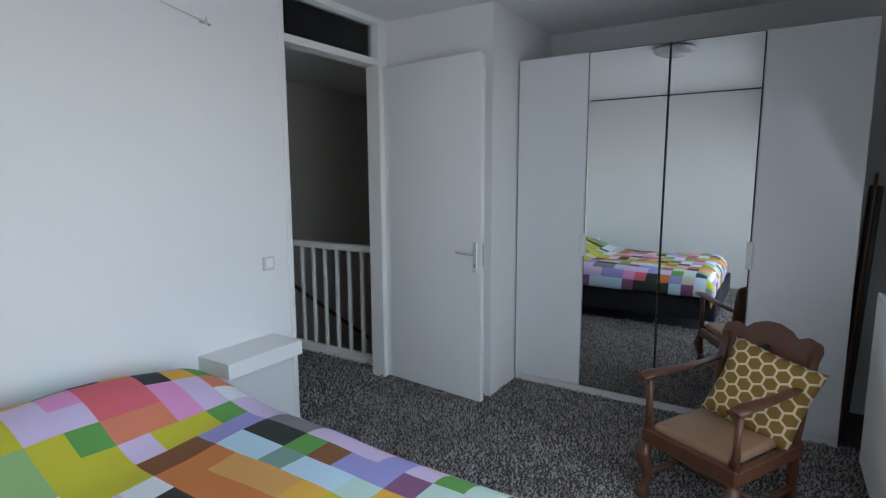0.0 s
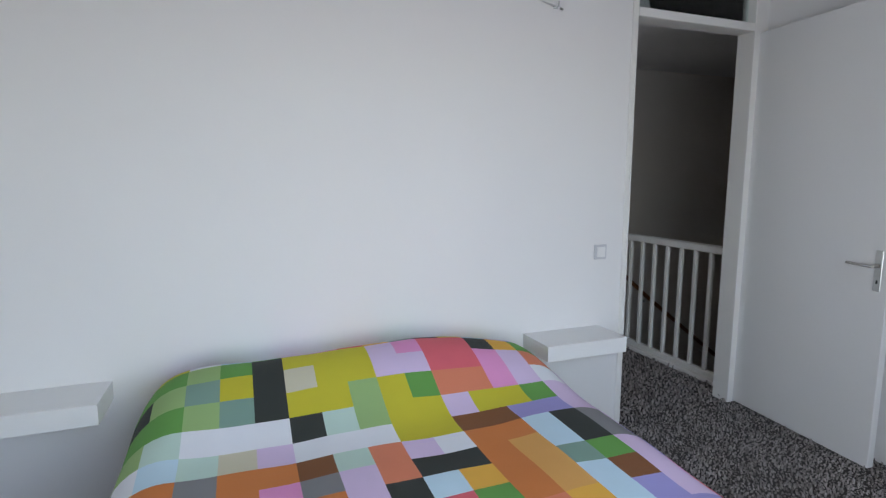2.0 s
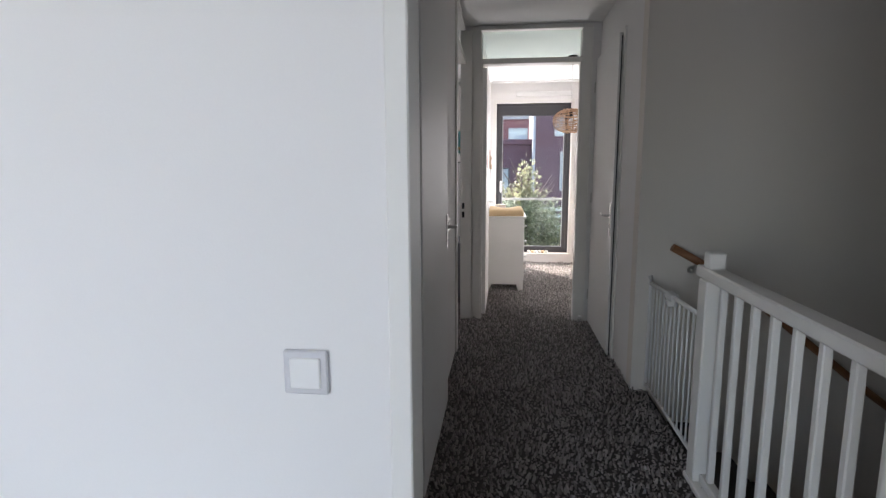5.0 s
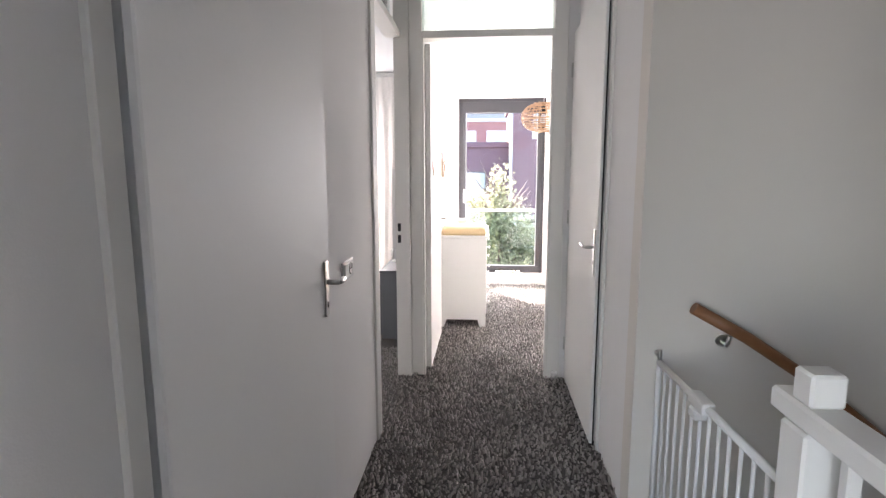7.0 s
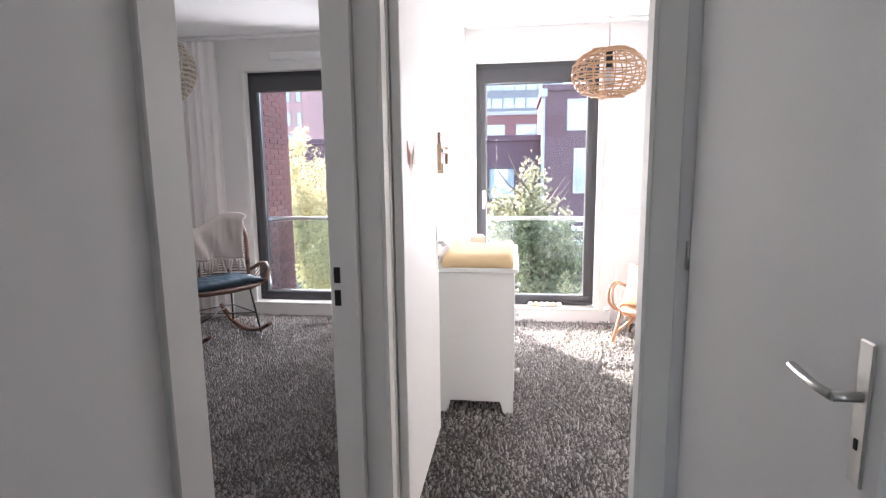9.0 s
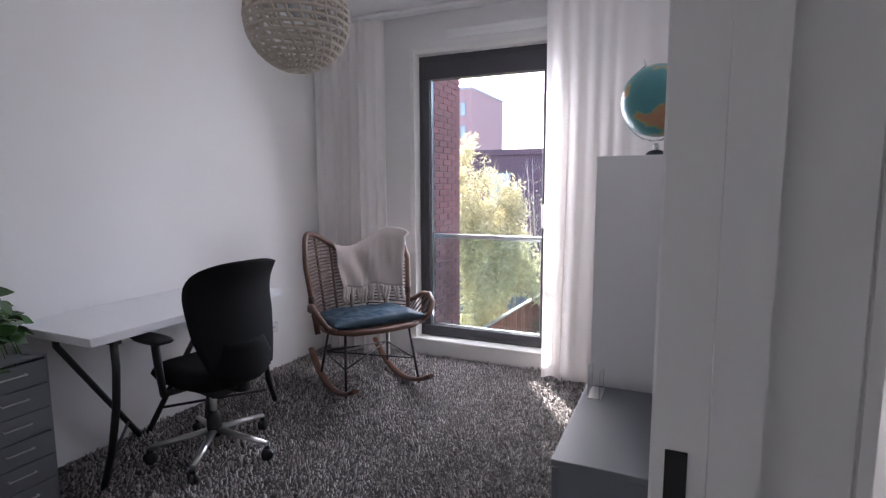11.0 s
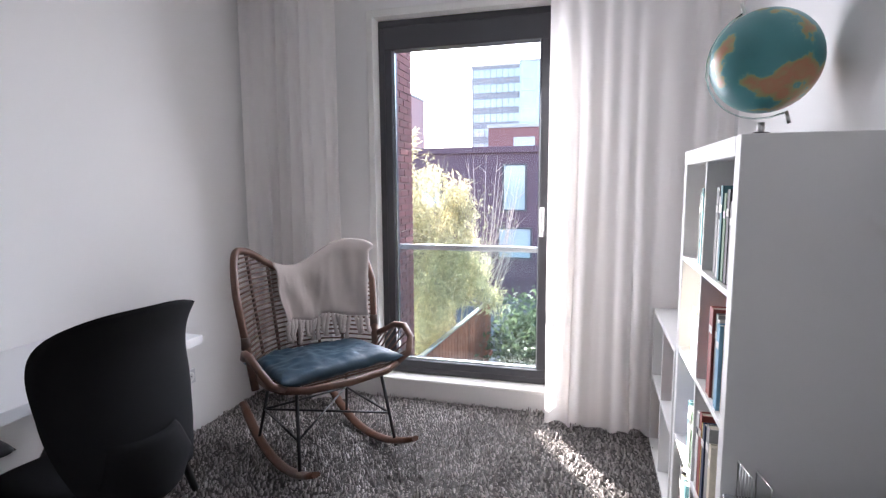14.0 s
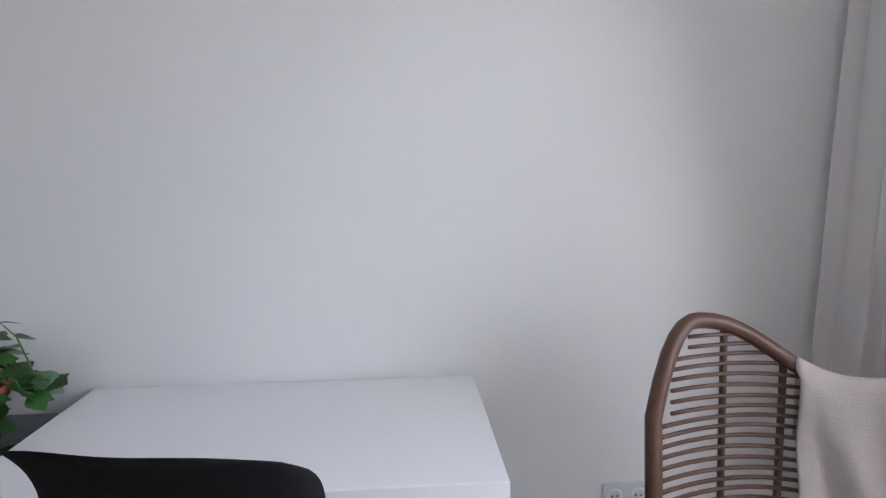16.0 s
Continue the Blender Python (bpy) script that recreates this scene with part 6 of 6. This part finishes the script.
def leaf_material(name, color, seed_var=0.4):
    m = mat(name, color, 0.55, var=0.25, scale=1.5, fine=0.1, rand=-seed_var)
    b = m.node_tree.nodes["Principled BSDF"]
    L = m.node_tree.links
    tr_, mx = m.node_tree.nodes.new("ShaderNodeBsdfTranslucent"), m.node_tree.nodes.new("ShaderNodeMixShader")
    mx.inputs[0].default_value = 0.45
    for l in list(b.inputs["Base Color"].links):
        L.new(l.from_socket, tr_.inputs[0])
    L.new(b.outputs[0], mx.inputs[1])
    L.new(tr_.outputs[0], mx.inputs[2])
    L.new(mx.outputs[0], m.node_tree.nodes["Material Output"].inputs[0])
    return m


M_bamboo = leaf_material("bamboo_leaf", (0.55, 0.50, 0.30))
M_shrub = leaf_material("shrub_leaf", (0.12, 0.155, 0.085))
M_tree = leaf_material("tree_leaf", (0.27, 0.275, 0.17))
M_cane = mat("bamboo_cane", (0.42, 0.37, 0.19), 0.5, var=0.2, scale=6)
M_bark = mat("grey_bark", (0.16, 0.12, 0.09), 0.9, var=0.3, scale=8, bump=0.5)
rnd = random.Random(8)
canes = []
for i in range(80):
    x, y = -13.0 + rnd.uniform(-1.1, 0.9), -0.35 + rnd.uniform(-0.6, 0.5)
    h = rnd.uniform(2.6, 4.9)
    lx, ly = rnd.uniform(-0.5, 0.5), rnd.uniform(-0.2, 0.7)
    canes.append(([(x, y, GZ), (x + lx * 0.15, y + ly * 0.15, GZ + h * 0.5), (x + lx, y + ly, GZ + h)], 0.009))
sprays = []
for cx, cy, cz, ax, ay, az, k in ((-13.0, -0.35, -1.2, 1.1, 0.6, 1.4, 70), (-13.2, -0.4, 0.4, 0.9, 0.6, 1.0, 50), (-13.0, 0.25, 0.0, 0.9, 0.5, 0.85, 40), (-13.6, -0.8, 1.1, 0.8, 0.5, 0.9, 34), (-13.2, 0.55, -0.4, 0.7, 0.5, 0.6, 26), (-13.2, 0.05, 1.0, 0.5, 0.45, 0.65, 18)):
    for i in range(k):
        d_ = Vector((rnd.gauss(0, 1), rnd.gauss(0, 1), rnd.gauss(0, 1))).normalized() * rnd.uniform(0.25, 1.08)
        w_ = rnd.uniform(0.07, 0.15)
        if cz + d_.z * az < -0.35 and cy + d_.y * ay > 0.05:
            continue
        sprays.append((cx + d_.x * ax, cy + d_.y * ay, cz + d_.z * az, w_, w_, rnd.uniform(0.16, 0.34)))
leaf_cloud("bamboo_hedge", sprays, 22000, 0.125, M_bamboo,
           "sunlit yellow-green bamboo hedge beyond the fence", "bamboo", M_cane, 5, 0.30, 0.5, canes, ("canes", "leaves"))
leaf_cloud("garden_shrub", [(-13.6, 1.2, -1.5, 0.8, 0.65, 0.75), (-13.2, 1.5, -2.2, 0.9, 0.8, 0.9), (-14.4, 1.15, -1.2, 0.7, 0.6, 0.7)], 9000, 0.10, M_shrub,
           "dark green bushy shrub beside the fence", "shrub", M_bark, 9, 0.9, 0.2, [([(-13.6, 1.4, GZ), (-13.5, 1.5, -2.2), (-13.6, 1.4, -1.2)], 0.04), ([(-13.4, 1.6, GZ), (-13.8, 1.3, -1.5)], 0.03)])
bare = [([(-16.0, 0.0, GZ), (-16.0, 0.0, GZ + 1.4), (-16.0, 0.05, GZ + 3.0)], 0.05)]
for i in range(30):
    a, up = rnd.uniform(-1, 1), rnd.uniform(1.5, 3.6)
    p0 = Vector((-16.0, 0.02, GZ + rnd.uniform(1.2, 2.6)))
    p2 = Vector((-16.0 + rnd.uniform(-0.5, 0.5), 0.1 + 0.85 * a, min(p0.z + up, 2.15 - 0.9 * abs(a))))
    p1 = p0.lerp(p2, 0.5) + Vector((0, 0.12 * a, -0.12))
    bare.append(([p0, p1, p2], 0.013))
    for k in range(7):
        f_ = 0.3 + 0.1 * k
        q0 = p0.lerp(p2, f_) + Vector((0, 0.12 * a, -0.12)) * (1 - abs(2 * f_ - 1))
        bare.append(([q0, q0 + Vector((rnd.uniform(-0.1, 0.1), rnd.uniform(-0.22, 0.30), rnd.uniform(0.12, 0.34)))], 0.006))
M_twig = mat("pale_twigs", (0.42, 0.35, 0.31), 0.8, var=0.2, scale=5)
leaf_cloud("bare_tree", [(-16.0, 0.0, 0.6, 0.6, 0.8, 0.8)], 300, 0.06, M_tree, "almost bare pale twiggy tree", "tree", M_twig, 12, 1.0, 0.0, bare, ("branches", "leaves"))
M_cream = leaf_material("cream_leaf", (0.56, 0.50, 0.30))
leaf_cloud("garden_shrub", [(-12.5, 4.30, -0.62, 0.18, 0.16, 0.34), (-12.5, 4.24, -1.1, 0.30, 0.26, 0.36), (-12.5, 4.46, -0.85, 0.2, 0.15, 0.28), (-12.5, 4.3, -1.8, 0.36, 0.32, 0.6)], 1900, 0.085, M_cream,
           "pale cream-leaved slender shrub in the courtyard", "shrub", M_bark, 21, 0.8, 0.1, [([(-12.5, 4.3, GZ), (-12.5, 4.28, -1.6), (-12.5, 4.3, -0.4)], 0.02), ([(-12.5, 4.3, GZ), (-12.48, 4.38, -1.6), (-12.5, 4.47, -0.7)], 0.016)])
nt = [([(-13.4, 3.7, GZ), (-13.4, 3.7, -1.4), (-13.35, 3.75, 0.2), (-13.4, 3.7, 1.5)], 0.07)]
for i in range(16):
    a, z = rnd.uniform(0, 6.28), rnd.uniform(-2.0, 1.0)
    nt.append(([(-13.4, 3.7, z), (-13.4 + 0.4 * math.cos(a), 3.7 + 0.4 * math.sin(a), z + 0.3), (-13.4 + 0.7 * math.cos(a), 3.7 + 0.7 * math.sin(a), z + 0.7)], 0.025))
leaf_cloud("garden_tree", [(-13.4, 3.75, 0.2, 0.75, 0.7, 0.7), (-13.4, 3.7, 0.95, 0.35, 0.3, 0.7), (-13.4, 3.25, 0.35, 0.5, 0.4, 0.6), (-13.3, 4.2, -0.3, 0.5, 0.5, 0.6), (-13.4, 3.8, -0.9, 0.7, 0.65, 0.8), (-13.2, 4.45, -0.1, 0.35, 0.35, 0.35), (-13.4, 3.1, 0.75, 0.25, 0.2, 0.4)], 9000, 0.085, M_tree,
           "leafy green garden tree with pointed top", "tree", M_bark, 21, 1.3, 0.1, nt, ("trunk", "crown"))
leaf_cloud("low_shrub", [(-11.6, 4.7, -1.35, 0.4, 0.45, 0.5), (-11.7, 4.3, -1.6, 0.4, 0.4, 0.4)], 1500, 0.08, M_tree, "small pale flowering shrub", "shrub", M_bark, 31, 1.0, 0.0, [([(-11.6, 4.6, GZ), (-11.6, 4.7, -1.2)], 0.03)])
# terrace wall and pergola rails seen through the nursery window
gw = thing("garden_wall", -15.5, 2.4, GZ, 0, "low pale garden wall with white rails", "wall")
part("wall", box(-0.1, 0.1, 0, 6.0, 0, 1.3, 0.02), M_far_brick, gw)
for z in (2.55, 2.85, 3.15, 3.35):
    part("rail", box(-0.04, 0.04, 0, 6.0, z, z + 0.10, 0.01), M_whitefoil, gw)
for k in range(5):
    part("post", box(-0.04, 0.04, 0.2 + 1.4 * k, 0.28 + 1.4 * k, 1.3, 3.45, 0.01), M_whitefoil, gw)

# brick side wall next to the study window
bw = tagged(new("brick_side_wall"), "purple-red brick side wall outside the study window", "wall", "", "structure")
BX0, BX1, BY = -10.48, FX - 0.26, 0.44
part("mortar_core", box(BX0 + 0.012, BX1, BY - 0.30, BY - 0.008, GZ, 4.2, 0), M_mortar, bw)
bl_, bh_, jt = 0.21, 0.052, 0.012
brick_mesh = bpy.data.meshes.new("brick")
b = box(-bl_ / 2, bl_ / 2, -0.05, 0.0, 0, bh_, 0.003)
b.to_mesh(brick_mesh)
b.free()
half_mesh = bpy.data.meshes.new("brick_end")
b = box(-0.05, 0.05, -0.10, 0.0, 0, bh_, 0.003)
b.to_mesh(half_mesh)
b.free()
brick_mesh.materials.append(M_brick)
half_mesh.materials.append(M_brick)
rest = []
rows_ = int((4.1 - GZ) / (bh_ + jt))
for r in range(rows_):
    z = GZ + r * (bh_ + jt)
    near = -0.35 < z < 2.1
    x = BX1 - (0.11 if r % 2 else 0.0)
    while x - bl_ > BX0 + 0.02:
        jog = rnd.uniform(-0.0025, 0.0025)
        if near:
            o = new("brick", brick_mesh)
            o.parent = bw
            o.matrix_basis = pose(x - bl_ / 2, BY + jog, z)
        else:
            rest.append((x - bl_, x, BY - 0.05 + jog, BY + jog, z, z + bh_))
        x -= bl_ + jt
    if x - 0.06 > BX0:
        rest.append((BX0, x, BY - 0.11, BY, z, z + bh_))
part("brick_courses", boxes(*rest), M_brick, bw)
tagged(bw.children[-1], kind="stuff")

# ---------- carpet pile ----------


def pile(name, x0, x1, y0, y1, step, label, seed, holes=(), tall=1.0):
    """Shaggy pile: one small leaning tuft on each spot of a jittered grid."""
    rng = np.random.default_rng(seed)
    gx, gy = np.meshgrid(np.arange(x0 + step / 2, x1, step), np.arange(y0 + step / 2, y1, step))
    p = np.stack([gx.ravel(), gy.ravel()], 1) + rng.uniform(-0.55, 0.55, (gx.size, 2)) * step
    p[:, 0] = np.clip(p[:, 0], x0, x1)
    p[:, 1] = np.clip(p[:, 1], y0, y1)
    keep = np.ones(len(p), bool)
    for a, b_, c, d_ in holes:
        keep &= ~((p[:, 0] > a) & (p[:, 0] < b_) & (p[:, 1] > c) & (p[:, 1] < d_))
    p = p[keep]
    n = len(p)
    r = step * rng.uniform(0.30, 0.55, n)
    h = tall * rng.uniform(0.008, 0.026, n)
    cell = 0.042
    nx, ny = int((x1 - x0) / cell) + 2, int((y1 - y0) / cell) + 2
    warp = 0.016 * np.stack([np.sin(p[:, 1] * 83 + p[:, 0] * 31), np.sin(p[:, 0] * 71 - p[:, 1] * 23)], 1)
    ci = np.clip(((p[:, 0] + warp[:, 0] - x0) / cell).astype(int), 0, nx - 1)
    cj = np.clip(((p[:, 1] + warp[:, 1] - y0) / cell).astype(int), 0, ny - 1)
    h *= rng.uniform(0.35, 1.45, (nx, ny))[ci, cj]
    swirl = rng.normal(0, 1.0, (nx, ny))[ci, cj]
    drift = np.sin(p[:, 0] * 5.1 + 2.0 * np.sin(p[:, 1] * 3.3)) * 2.2 + np.sin(p[:, 1] * 6.7 + p[:, 0] * 2.0) * 1.4
    ang = drift + swirl + rng.normal(0, 0.6, n)
    lean = step * rng.uniform(0.1, 0.6, n)
    lx, ly = np.cos(ang) * lean, np.sin(ang) * lean
    base = rng.uniform(0, 2 * np.pi, n)
    vs = []
    for k in range(3):
        a = base + 2 * np.pi * k / 3
        vs.append(np.stack([p[:, 0] + r * np.cos(a), p[:, 1] + r * np.sin(a), np.full(n, -0.004)], 1))
    for k in range(3):
        a = base + 2 * np.pi * k / 3 + 0.5
        vs.append(np.stack([p[:, 0] + lx + 0.7 * r * np.cos(a), p[:, 1] + ly + 0.7 * r * np.sin(a), h * (0.8 + 0.25 * (k == 0))], 1))
    v = np.stack(vs, 1).reshape(-1, 3)
    i = np.arange(n)[:, None, None] * 6
    tri = np.array([[0, 1, 4], [0, 4, 3], [1, 2, 5], [1, 5, 4], [2, 0, 3], [2, 3, 5], [3, 4, 5]])[None]
    f = (i + tri).reshape(-1, 3)
    me = bpy.data.meshes.new(name)
    me.vertices.add(len(v))
    me.vertices.foreach_set("co", v.ravel())
    me.loops.add(len(f) * 3)
    me.loops.foreach_set("vertex_index", f.ravel().astype(np.int32))
    me.polygons.add(len(f))
    me.polygons.foreach_set("loop_start", np.arange(0, len(f) * 3, 3, dtype=np.int32))
    me.update(calc_edges=True)
    me.materials.append(M_pile)
    return tagged(new(name, me), label, "carpet", "", "stuff")


LAB = "deep dark grey shaggy carpet pile"
pile("carpet_pile_landing", -5.43, -1.40, 2.80, 4.05, 0.020, LAB, 1)
pile("carpet_pile_study", FX + 0.005, -4.4, 0.055, 2.80, 0.0165, LAB, 2, [(-8.36, -5.97, 2.49, 2.86)], 0.85)
pile("carpet_pile_nursery", FX + 0.005, -5.43, 2.955, 5.29, 0.0175, LAB, 3, (), 0.85)
pile("carpet_pile_bedroom", -1.40, 1.71, 2.2, 4.39, 0.0145, LAB, 4, [(-1.6, -0.552, 3.96, 4.5)], 0.65)
pile("carpet_pile_bedside", -1.40, 1.71, -0.15, 2.2, 0.02, LAB, 5, [(-1.2, 0.5, 0.6, 2.2)])
